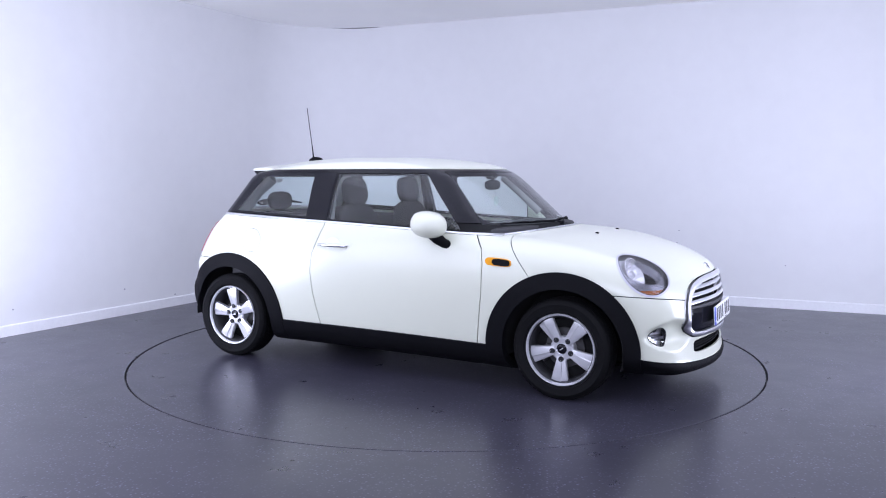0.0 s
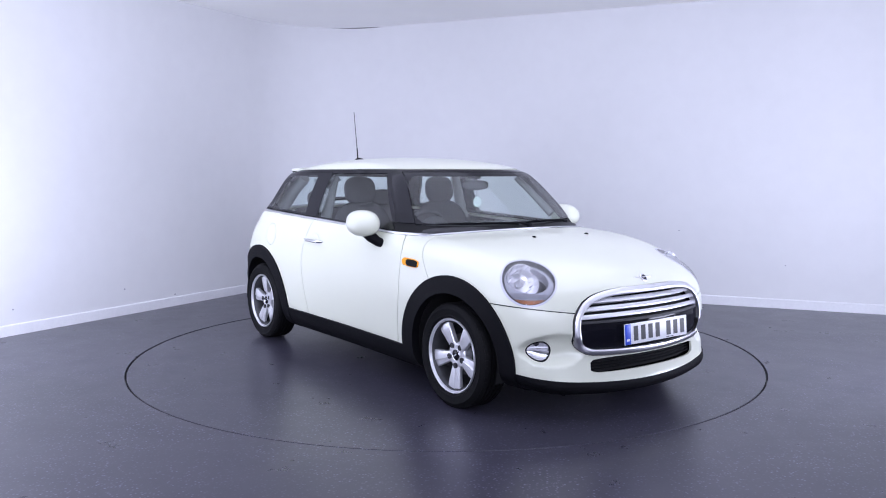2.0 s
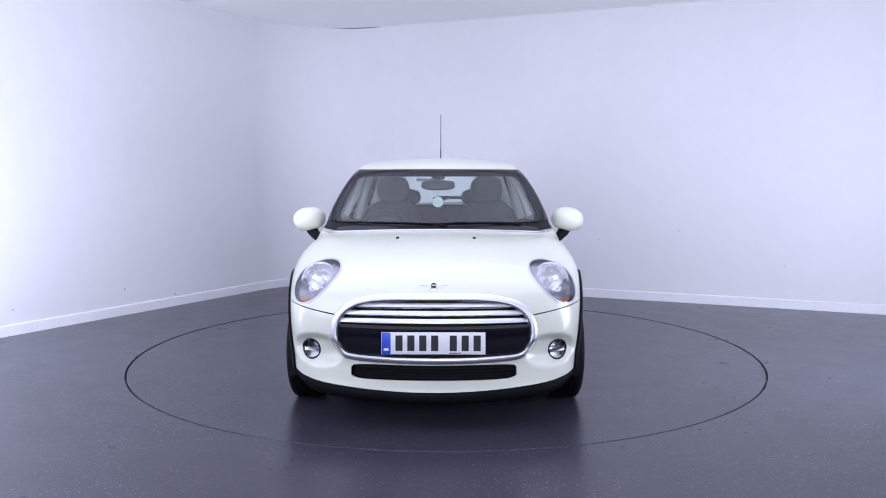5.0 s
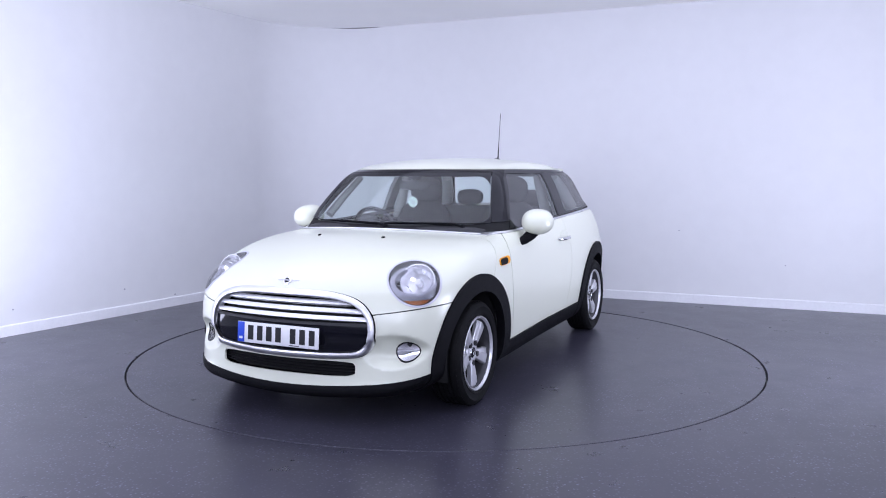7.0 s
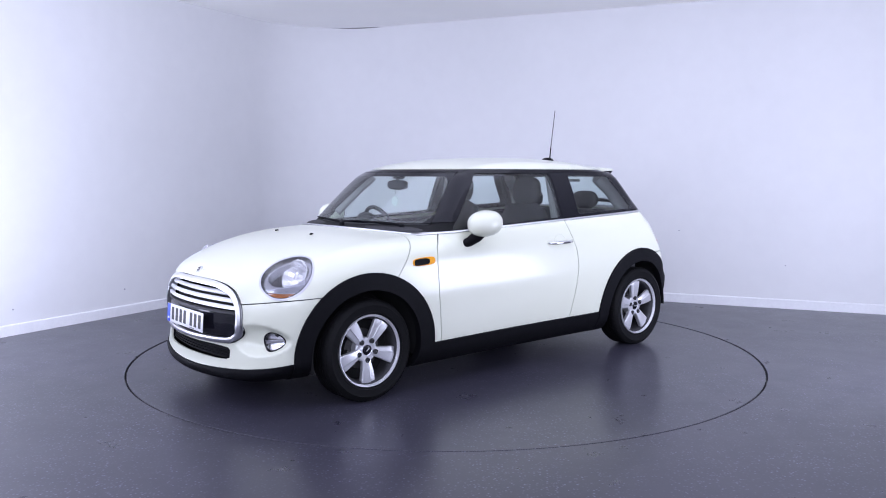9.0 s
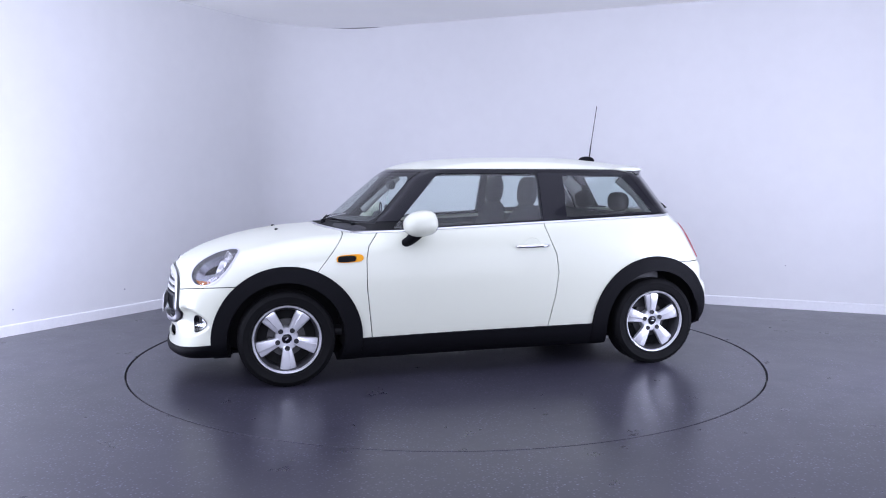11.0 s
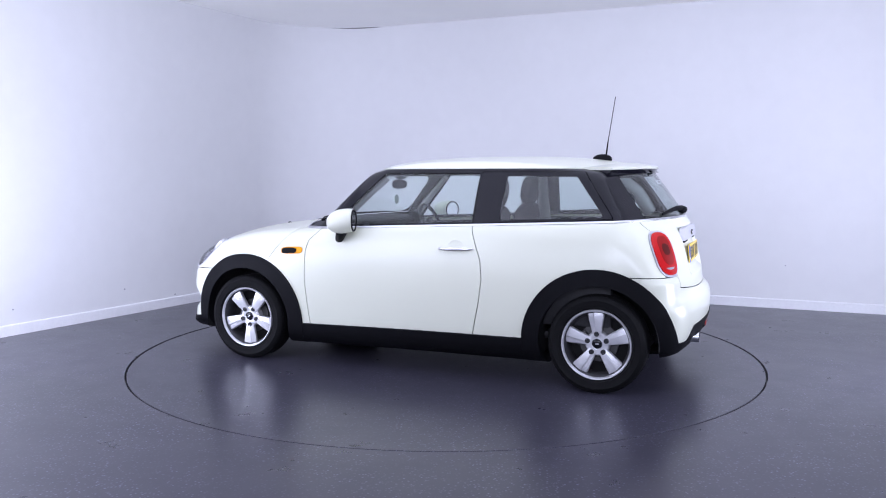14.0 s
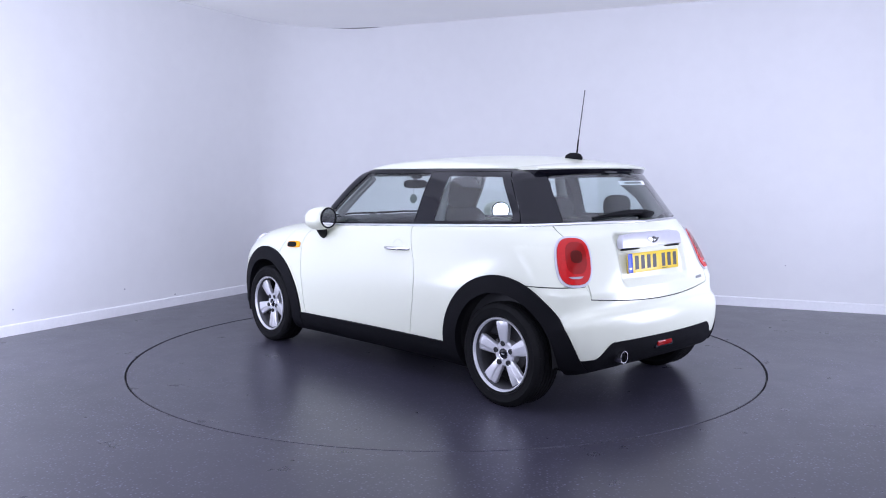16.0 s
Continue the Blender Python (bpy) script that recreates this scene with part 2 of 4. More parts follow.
# ---------------------------------------------------------------- the room
CORNER = Vector((-1.64, 4.0))
DIR_L = Vector((-0.48, -0.877)).normalized()
DIR_R = Vector((0.92, -0.39)).normalized()
CEILING_Z = 3.0
COVE = 1.05
RING_R = 2.224


def room_outline():
    """Closed plan of the inner wall face: two long walls, a rounded corner, and the rest behind the camera."""
    half = math.acos(DIR_L.dot(DIR_R)) / 2
    run = COVE / math.tan(half)
    mid = CORNER + (DIR_L + DIR_R).normalized() * (COVE / math.sin(half))
    a, b = CORNER + DIR_L * run - mid, CORNER + DIR_R * run - mid
    t0 = math.atan2(a.y, a.x)
    sweep = (math.atan2(b.y, b.x) - t0 + math.pi) % (2 * math.pi) - math.pi
    arc = [mid + Vector((math.cos(t0 + sweep * i / 16), math.sin(t0 + sweep * i / 16))) * COVE for i in range(17)]
    left_end, right_end = CORNER + DIR_L * 12.5, CORNER + DIR_R * 12.5
    back = right_end + DIR_L * 12.5
    return arc, left_end, right_end, back


ARC, LEFT_END, RIGHT_END, BACK = room_outline()


def wall_strip(name, pts, label, z0=0.0, z1=CEILING_Z, thick=0.15, mat=M_WALL):
    """A wall along plan points, thick outwards (to the left of its run)."""
    bm = bmesh.new()
    cols = []
    n = len(pts)
    for i, p in enumerate(pts):
        d = (pts[min(i + 1, n - 1)] - pts[max(i - 1, 0)]).normalized()
        o = Vector((-d.y, d.x)) * thick
        cols.append([bm.verts.new((*p, z0)), bm.verts.new((*p, z1)), bm.verts.new((*(p + o), z1)), bm.verts.new((*(p + o), z0))])
    for a, b in zip(cols, cols[1:]):
        for k in range(4):
            bm.faces.new((a[k], a[(k + 1) % 4], b[(k + 1) % 4], b[k]))
    bm.faces.new(cols[0]), bm.faces.new(cols[-1][::-1])
    bmesh.ops.recalc_face_normals(bm, faces=bm.faces)
    tidy(bm, 30)
    ob = part(name, bm, mat)
    return tagged(ob, label, "wall", kind="structure")


wall_strip("wall_back", [LEFT_END] + ARC + [RIGHT_END], "white painted studio wall with a rounded corner")
wall_strip("wall_right", [RIGHT_END, BACK], "white painted studio wall")
wall_strip("wall_front", [BACK, LEFT_END], "white painted studio wall")


def skirting():
    pts = [LEFT_END] + ARC + [RIGHT_END]
    bm = bmesh.new()
    n = len(pts)
    prof = [(0.0, 0.0), (0.014, 0.0), (0.014, 0.082), (0.009, 0.090), (0.0, 0.092)]
    cols = []
    for i, p in enumerate(pts):
        d = (pts[min(i + 1, n - 1)] - pts[max(i - 1, 0)]).normalized()
        o = Vector((d.y, -d.x))
        cols.append([bm.verts.new((*(p + o * (u + 0.001)), v)) for u, v in prof])
    for a, b in zip(cols, cols[1:]):
        for k in range(len(prof) - 1):
            bm.faces.new((a[k], a[k + 1], b[k + 1], b[k]))
    bmesh.ops.recalc_face_normals(bm, faces=bm.faces)
    tidy(bm, 30)
    return tagged(part("baseboard", bm, M_SKIRT), "low white skirting board along the studio wall", "baseboard", kind="structure")


skirting()


def flat_ring(r0, r1, z, outline=None, seg=160):
    bm = bmesh.new()
    inner = [bm.verts.new((r0 * math.cos(2 * math.pi * i / seg), r0 * math.sin(2 * math.pi * i / seg), z)) for i in range(seg)]
    outer = [bm.verts.new((r1 * math.cos(2 * math.pi * i / seg), r1 * math.sin(2 * math.pi * i / seg), z)) for i in range(seg)]
    for i in range(seg):
        bm.faces.new((inner[i], outer[i], outer[(i + 1) % seg], inner[(i + 1) % seg]))
    return bm


def build_floor():
    """The floor round the turntable; its opening sits a few millimetres off the disc's middle."""
    seg, r = 160, RING_R + 0.011
    bm = flat_ring(r, 14.0, 0.0)
    join(bm, flat_ring(RING_R - 0.06, r, -0.05))
    own = bmesh.new()
    a = [own.verts.new((r * math.cos(2 * math.pi * i / seg), r * math.sin(2 * math.pi * i / seg), 0)) for i in range(seg)]
    b = [own.verts.new((v.co.x, v.co.y, -0.05)) for v in a]
    for i in range(seg):
        own.faces.new((a[i], b[i], b[(i + 1) % seg], a[(i + 1) % seg]))
    join(bm, own)
    bmesh.ops.translate(bm, vec=(0, 0.0080, 0), verts=bm.verts)
    return tagged(part("floor", bm, M_FLOOR), "dark grey flecked vinyl studio floor", "floor", kind="structure")


build_floor()
bm = bmesh.new()
vs = [bm.verts.new((x, y, CEILING_Z)) for x, y in ((-16, -16), (-16, 16), (16, 16), (16, -16))]
vt = [bm.verts.new((x, y, CEILING_Z + 0.2)) for x, y in ((-16, -16), (-16, 16), (16, 16), (16, -16))]
bm.faces.new(vs), bm.faces.new(vt)
bmesh.ops.recalc_face_normals(bm, faces=bm.faces)
tagged(part("ceiling", bm, M_CEIL), "plain white painted ceiling", "ceiling", kind="structure")

bm = lathe([(RING_R - 0.006, -0.045), (RING_R - 0.006, -0.002), (RING_R - 0.008, 0.0), (0.0, 0.0)], seg=160, axis="Z")
turntable = tagged(part("turntable", bm, M_FLOOR), "round flush turntable covered in dark flecked vinyl", "turntable")
part("edge_strip", lathe([(RING_R - 0.0055, -0.03), (RING_R - 0.002, -0.03), (RING_R - 0.002, -0.003), (RING_R - 0.0055, -0.003)], 160, "Z", closed=True), M_SEAL, turntable, "dark seal round the rim")

# small scuffs and chips on the wall
for wx, wz, half, w, h in ((2.37, 0.735, "R", 0.024, 0.008), (-2.99, 0.24, "L", 0.016, 0.014), (-3.52, 0.21, "L", 0.018, 0.012), (-2.70, 0.115, "L", 0.02, 0.012), (1.62, 0.62, "R", 0.012, 0.008), (3.3, 0.42, "R", 0.014, 0.010)):
    d = DIR_L if half == "L" else DIR_R
    s = (wx - CORNER.x) / d.x
    p = CORNER + d * s
    n = Vector((d.y, -d.x)) if half == "R" else Vector((-d.y, d.x))
    ang = math.degrees(math.atan2(d.y, d.x))
    bm = lathe([(0.0, 0.0012), (0.5, 0.0010), (0.5, -0.001), (0.0, -0.001)], 14, "Y")
    bmesh.ops.scale(bm, vec=(w, 1, h), verts=bm.verts)
    mark = part("scuff_mark", bm, M_LAMPGREY, bpy.data.objects["wall_back"], "small grey scuff")
    mark.matrix_basis = pose(p.x + n.x * 0.001, p.y + n.y * 0.001, wz, 0, 0, ang)

# an open hairline crack between wall and ceiling in the rounded corner
crack = [(*(ARC[i] + (ARC[i] - CORNER).normalized() * 0.004), CEILING_Z - 0.004) for i in range(10, 17)]
part("joint_crack", tube(crack, [0.001, 0.002, 0.004, 0.005, 0.005, 0.004, 0.001], 6), M_STEEL, bpy.data.objects["wall_back"], "dark open joint under the ceiling")

# ---------------------------------------------------------------- the car's outer skin
# car space: x forward, y to its left, z up, origin on the floor between the axles


def curve(pts, per=10):
    """Catmull-Rom through open points."""
    p = np.array([pts[0], *pts, pts[-1]], float)
    out = []
    for i in range(1, len(p) - 2):
        for t in np.linspace(0, 1, per, endpoint=False):
            a, b, c, d = p[i - 1], p[i], p[i + 1], p[i + 2]
            out.append(0.5 * (2 * b + (c - a) * t + (2 * a - 5 * b + 4 * c - d) * t * t + (3 * b - a - 3 * c + d) * t ** 3))
    out.append(p[-2])
    return np.array(out)


def poly_sd(u, v, pts):
    """Signed distance to a closed polygon, negative inside."""
    pts = np.asarray(pts, float)
    best = np.full(u.shape, 1e9)
    inside = np.zeros(u.shape, bool)
    for (ax, ay), (bx, by) in zip(pts, np.roll(pts, -1, 0)):
        ex, ey = bx - ax, by - ay
        t = np.clip(((u - ax) * ex + (v - ay) * ey) / (ex * ex + ey * ey + 1e-12), 0, 1)
        best = np.minimum(best, (u - ax - t * ex) ** 2 + (v - ay - t * ey) ** 2)
        hit = (ay > v) != (by > v)
        xx = ax + (v - ay) * ex / (ey if abs(ey) > 1e-12 else 1e-12)
        inside ^= hit & (u < xx)
    return np.where(inside, -1, 1) * np.sqrt(best)


PROFILE = np.vstack([
    curve([(1.55, 0.160), (1.88, 0.142), (1.972, 0.157), (1.994, 0.186), (1.984, 0.238), (1.985, 0.38), (1.993, 0.47), (1.982, 0.58), (1.955, 0.665), (1.915, 0.73), (1.84, 0.785),
           (1.70, 0.845), (1.50, 0.902), (1.27, 0.940), (1.06, 0.956), (0.95, 0.968)], 6),
    curve([(0.90, 0.985), (0.80, 1.070), (0.62, 1.222), (0.50, 1.318), (0.42, 1.360), (0.28, 1.392), (0.0, 1.418), (-0.42, 1.430), (-0.80, 1.426),
           (-1.10, 1.405), (-1.35, 1.368), (-1.40, 1.352)], 6),
    curve([(-1.44, 1.325), (-1.54, 1.19), (-1.66, 1.02), (-1.705, 0.955), (-1.735, 0.85), (-1.755, 0.70), (-1.765, 0.60), (-1.80, 0.56), (-1.816, 0.50),
           (-1.812, 0.40), (-1.785, 0.31), (-1.72, 0.245), (-1.50, 0.21), (-1.0, 0.165)], 6),
])
_gx, _gz = np.arange(-2.3, 2.81, 0.01), np.arange(-0.1, 1.81, 0.01)
_PG = poly_sd(*np.meshgrid(_gx, _gz, indexing="ij"), PROFILE)


def profile_sd(x, z):
    i = np.clip((x - _gx[0]) / 0.01, 0, len(_gx) - 2.001)
    j = np.clip((z - _gz[0]) / 0.01, 0, len(_gz) - 2.001)
    a, b = i.astype(int), j.astype(int)
    s, t = i - a, j - b
    return (_PG[a, b] * (1 - s) + _PG[a + 1, b] * s) * (1 - t) + (_PG[a, b + 1] * (1 - s) + _PG[a + 1, b + 1] * s) * t


TABLES = {}


def lerp(x, pts):
    """Smooth interpolation along a short table."""
    key = tuple(pts[0]) + tuple(pts[-1])
    if key not in TABLES:
        p = curve(pts, 8)
        TABLES[key] = p[np.argsort(p[:, 0])]
    p = TABLES[key]
    return np.interp(x, p[:, 0], p[:, 1])


def belt(x):
    return 0.977 - 0.041 * x


SIDE_Z = [(0.10, 0.76), (0.25, 0.815), (0.40, 0.838), (0.60, 0.848), (0.75, 0.840), (0.86, 0.822), (0.93, 0.800), (0.965, 0.779), (0.985, 0.765),
          (1.10, 0.718), (1.20, 0.674), (1.30, 0.617), (1.45, 0.525)]
SIDE_X = [(-2.0, -0.20), (-1.82, -0.125), (-1.6, -0.055), (-1.3, -0.010), (-0.9, 0.0), (0.0, -0.008), (0.7, 0.0), (1.2, 0.0), (1.5, -0.035), (1.75, -0.10), (1.95, -0.19), (2.1, -0.28)]


def skin(P):
    """Implicit skin of the whole car body, negative inside."""
    x, y, z = P[..., 0], P[..., 1], P[..., 2]
    y2 = y * y
    up = np.clip((z - 0.90) / 0.45, 0, 1)
    front = np.clip((x + 0.3) / 0.6, 0, 1)
    bow_f = 0.36 - 0.05 * np.clip((0.34 - z) / 0.1, 0, 1) + 0.06 * np.clip((z - 0.7) / 0.25, 0, 1) - 0.16 * up
    bow_r = 0.17 + 0.30 * np.clip((z - 0.66) / 0.34, 0, 1) + 0.14 * np.clip((z - 1.0) / 0.34, 0, 1)
    u = x + front * bow_f * y2 - (1 - front) * bow_r * y2
    crown = 0.05 + 0.085 * up - 0.12 * np.clip((0.42 - z) / 0.2, 0, 1) * np.clip((x - 1.25) / 0.3, 0, 1)
    w = lerp(z - (belt(x) - 0.977), SIDE_Z) + lerp(x, SIDE_X)
    w = w - 0.045 * np.clip((-0.75 - x) / 0.8, 0, 1) * np.clip((z - belt(x) + 0.02) / 0.08, 0, 1)
    a = profile_sd(u, z + crown * y2)
    b = (np.abs(y) - w) * 0.97
    k = 0.13 - 0.088 * np.clip((z - 0.92) / 0.15, 0, 1)
    h = np.maximum(k - np.abs(a - b), 0) / k
    f = np.maximum(a, b) + h * h * k * 0.25
    # fog lamp scoops and the shallow plate recess of the tailgate
    ay = np.abs(y)
    q = np.clip(1 - ((ay - 0.602) / 0.158) ** 2 - ((z - 0.402) / 0.094) ** 2, 0, 1)
    f = f + np.where(x > 1.4, 0.052 * q * q * (3 - 2 * q), 0)
    q = np.clip((0.352 - ay) / 0.05, 0, 1) * np.clip((0.160 - np.abs(z - 0.835)) / 0.05, 0, 1)
    f = f + np.where(x < -1.4, 0.034 * q * q * (3 - 2 * q), 0)
    return f


def gradient(P, e=2e-3):
    g = np.empty_like(P)
    for i in range(3):
        d = np.zeros(3)
        d[i] = e
        g[:, i] = (skin(P + d) - skin(P - d)) / (2 * e)
    return g


def surface_net(step):
    """Quads where the skin crosses a grid, drawn onto it."""
    xs, ys, zs = np.arange(-1.96, 2.1, step), np.arange(-0.97 - step / 2, 0.98, step), np.arange(0.10, 1.50, step)
    ys = ys - (ys[0] + ys[-1]) / 2
    G = np.stack(np.meshgrid(xs, ys, zs, indexing="ij"), -1)
    S = skin(G)
    neg = S < 0
    nx, ny, nz = S.shape
    cell = np.zeros((nx - 1, ny - 1, nz - 1), int)
    for dx in (0, 1):
        for dy in (0, 1):
            for dz in (0, 1):
                cell += neg[dx:nx - 1 + dx, dy:ny - 1 + dy, dz:nz - 1 + dz]
    on = (cell > 0) & (cell < 8)
    idx = np.full(on.shape, -1)
    idx[on] = np.arange(on.sum())
    I = np.argwhere(on)
    V = np.stack([xs[I[:, 0]], ys[I[:, 1]], zs[I[:, 2]]], 1) + step / 2
    for _ in range(5):
        g = gradient(V)
        V = V - np.clip(skin(V) / np.maximum((g * g).sum(1), 0.2), -step, step)[:, None] * g
    quads = []
    for ax in range(3):
        b, c = (ax + 1) % 3, (ax + 2) % 3
        sl0, sl1 = [slice(None)] * 3, [slice(None)] * 3
        sl0[ax], sl1[ax] = slice(0, -1), slice(1, None)
        n0, n1 = neg[tuple(sl0)], neg[tuple(sl1)]
        E = np.argwhere(n0 != n1)
        ok = (E[:, b] > 0) & (E[:, c] > 0) & (E[:, b] < S.shape[b] - 1) & (E[:, c] < S.shape[c] - 1)
        E = E[ok]
        flip = n0[tuple(E.T)]
        q = []
        for db, dc in ((1, 1), (0, 1), (0, 0), (1, 0)):
            C = E.copy()
            C[:, b] -= db
            C[:, c] -= dc
            q.append(idx[tuple(C.T)])
        q = np.stack(q, 1)
        q[~flip] = q[~flip][:, ::-1]
        quads.append(q)
    Q = np.vstack(quads)
    T = np.vstack([Q[:, [0, 1, 2]], Q[:, [0, 2, 3]]])
    g = gradient(V)
    N = g / np.linalg.norm(g, axis=1)[:, None]
    return V, N, T


def clip(mesh, s):
    """The piece of a triangle mesh where the field s is negative, cut cleanly along s = 0."""
    V, N, T = mesh
    s = np.where(np.abs(s) < 1e-5, 1e-5, s)
    ins = s[T] < 0
    cnt = ins.sum(1)
    keep = [T[cnt == 3]]
    newv, newn = [V], [N]
    one, two = T[cnt == 1], T[cnt == 2]
    tris, pairs = [], []
    if len(one):
        k = ins[cnt == 1].argmax(1)
        r = np.arange(len(one))
        a, b, c = one[r, k], one[r, (k + 1) % 3], one[r, (k + 2) % 3]
        pairs += [(a, b), (a, c)]
    if len(two):
        k = (~ins[cnt == 2]).argmax(1)
        r = np.arange(len(two))
        o, p, q = two[r, k], two[r, (k + 1) % 3], two[r, (k + 2) % 3]
        pairs += [(p, o), (q, o)]
    if pairs:
        A, B = np.concatenate([x[0] for x in pairs]), np.concatenate([x[1] for x in pairs])
        key = A.astype(np.int64) * (len(V) + 1) + B
        uk, inv = np.unique(key, return_inverse=True)
        ua, ub = uk // (len(V) + 1), uk % (len(V) + 1)
        t = (s[ua] / (s[ua] - s[ub]))[:, None]
        newv.append(V[ua] * (1 - t) + V[ub] * t)
        newn.append(N[ua] * (1 - t) + N[ub] * t)
        ids = len(V) + inv
        pos = 0
        if len(one):
            m = len(one)
            keep.append(np.stack([a, ids[:m], ids[m:2 * m]], 1))
            pos = 2 * m
        if len(two):
            m = len(two)
            i1, i2 = ids[pos:pos + m], ids[pos + m:pos + 2 * m]
            keep += [np.stack([p, q, i1], 1), np.stack([q, i2, i1], 1)]
    V, N, T = np.vstack(newv), np.vstack(newn), np.vstack(keep)
    used = np.unique(T)
    m = np.full(len(V), -1)
    m[used] = np.arange(len(used))
    N = N[used]
    return V[used], N / np.linalg.norm(N, axis=1)[:, None], m[T]


def shell(name, mesh, mat, parent, label="", thick=0.012, lift=0.0, round_off=None):
    """A panel with thickness from a piece of the skin."""
    V, N, T = mesh
    if round_off is not None:
        # bow the strip between two levels of a field, so that it shines like a rounded bar
        field, lo, hi, amount, bias = round_off
        at = lambda Q: field(Q[:, 0], Q[:, 1], Q[:, 2])
        g = np.stack([(at(V + d) - at(V - d)) / 0.004 for d in np.eye(3) * 0.002], 1)
        t = np.clip((at(V) - (lo + hi) / 2) / ((hi - lo) / 2), -1, 1)
        V = V + N * lift
        N = N + g * ((t + bias) * amount)[:, None]
        N = N / np.linalg.norm(N, axis=1)[:, None]
    else:
        V = V + N * lift
    n = len(V)
    E = np.vstack([T[:, [0, 1]], T[:, [1, 2]], T[:, [2, 0]]])
    key = np.minimum(E[:, 0], E[:, 1]).astype(np.int64) * n + np.maximum(E[:, 0], E[:, 1])
    uk, first, count = np.unique(key, return_index=True, return_counts=True)
    rim = E[first[count == 1]]
    if thick > 0:
        inner = V - N * thick
        rn = np.cross(V[rim[:, 1]] - V[rim[:, 0]], N[rim[:, 0]])
        acc = np.zeros((n, 3))
        np.add.at(acc, rim[:, 0], rn)
        np.add.at(acc, rim[:, 1], rn)
        rv = np.unique(rim)
        mp = np.full(n, -1)
        mp[rv] = np.arange(len(rv))
        an = acc[rv] / np.maximum(np.linalg.norm(acc[rv], axis=1), 1e-9)[:, None]
        base = 2 * n
        a, b = mp[rim[:, 0]] + base, mp[rim[:, 1]] + base
        c, d = a + len(rv), b + len(rv)
        T2 = np.vstack([T, T[:, ::-1] + n, np.stack([b, a, c], 1), np.stack([b, c, d], 1)])
        V2 = np.vstack([V, inner, V[rv], inner[rv]])
        N2 = np.vstack([N, -N, an, an])
    else:
        V2, N2, T2 = V, N, T
    me = bpy.data.meshes.new(name)
    me.vertices.add(len(V2))
    me.vertices.foreach_set("co", V2.astype(np.float32).ravel())
    me.loops.add(len(T2) * 3)
    me.loops.foreach_set("vertex_index", T2.astype(np.int32).ravel())
    me.polygons.add(len(T2))
    me.polygons.foreach_set("loop_start", np.arange(0, len(T2) * 3, 3, dtype=np.int32))
    me.update(calc_edges=True)
    me.polygons.foreach_set("use_smooth", [True] * len(T2))
    me.normals_split_custom_set_from_vertices(N2.tolist())
    me.materials.append(mat)
    ob = new(name, me)
    ob.parent = parent
    return tagged(ob, label=label)


SKIN = surface_net(0.0138)


class Carver:
    """Cuts named pieces off what is left of the skin."""

    def __init__(self, mesh):
        self.rest = mesh

    def cut(self, field, gap=0.0):
        V = self.rest[0]
        s = field(V[:, 0], V[:, 1], V[:, 2])
        piece = clip(self.rest, s + gap)
        V = self.rest[0]
        self.rest = clip(self.rest, -(s - gap))
        return piece


def band(mesh, level, lo, hi):
    """The strip of a mesh between two levels."""
    return sub(sub(mesh, lambda x, y, z: level(x, y, z) - hi), lambda x, y, z: lo - level(x, y, z))


def sub(mesh, field):
    V = mesh[0]
    return clip(mesh, field(V[:, 0], V[:, 1], V[:, 2]))


def big(*fields):
    out = fields[0]
    for f in fields[1:]:
        out = np.maximum(out, f)
    return out


AXLE = 1.2475
HUB_Z = 0.293
car = tagged(new("car"), "small three-door hatchback car in creamy white paint with black trim", "car")


def arch_hole(x, y, z):
    d = np.minimum(np.hypot(x - AXLE, z - 0.295), np.hypot(x + AXLE, z - 0.295)) - 0.355
    return big(d, 0.52 - np.abs(y))


def arch_trim(cx):
    def field(x, y, z, cx=cx):
        return big(np.hypot(x - cx, z - 0.29) - 0.458, 0.52 - np.abs(y), np.where(x < -1.4, 0.262, 0.0) - z)
    return field


LOW_X = [(-1.9, 0.322), (-1.80, 0.318), (-1.68, 0.312), (-1.5, 0.305), (-1.2, 0.305), (0.0, 0.297), (0.8, 0.286), (1.5, 0.275), (1.8, 0.25), (2.0, 0.235)]


def low_trim(x, y, z):
    q = np.clip((0.60 - np.abs(y)) / 0.12, 0, 1)
    return z - lerp(x, LOW_X) - np.where(x < -1.5, 0.082 * q * q * (3 - 2 * q), 0.0) - np.clip((x - 1.25) / 0.3, 0, 1) * (0.065 * y * y - 0.026)


def roof_field(x, y, z):
    return 1.343 - z


def gutter_field(x, y, z):
    return 1.326 - z


def house_field(x, y, z):
    return big(belt(x) - z, x - (0.992 - 0.40 * y * y))


def windscreen(x, y, z):
    return big(np.abs(y) - (0.688 - (z - 0.95) * 0.39), 0.2 - x, 0.99 + 0.02 * y * y - z, z - 1.322)


def screen_clear(x, y, z):
    """The clear part of the windscreen, with rounded corners."""
    r = 0.07
    a = np.maximum(np.abs(y) - (0.684 - (z - 0.95) * 0.39) + r, 0)
    b = np.maximum(np.abs(z - 1.148) - 0.146 + r, 0)
    return np.hypot(a, b) - r


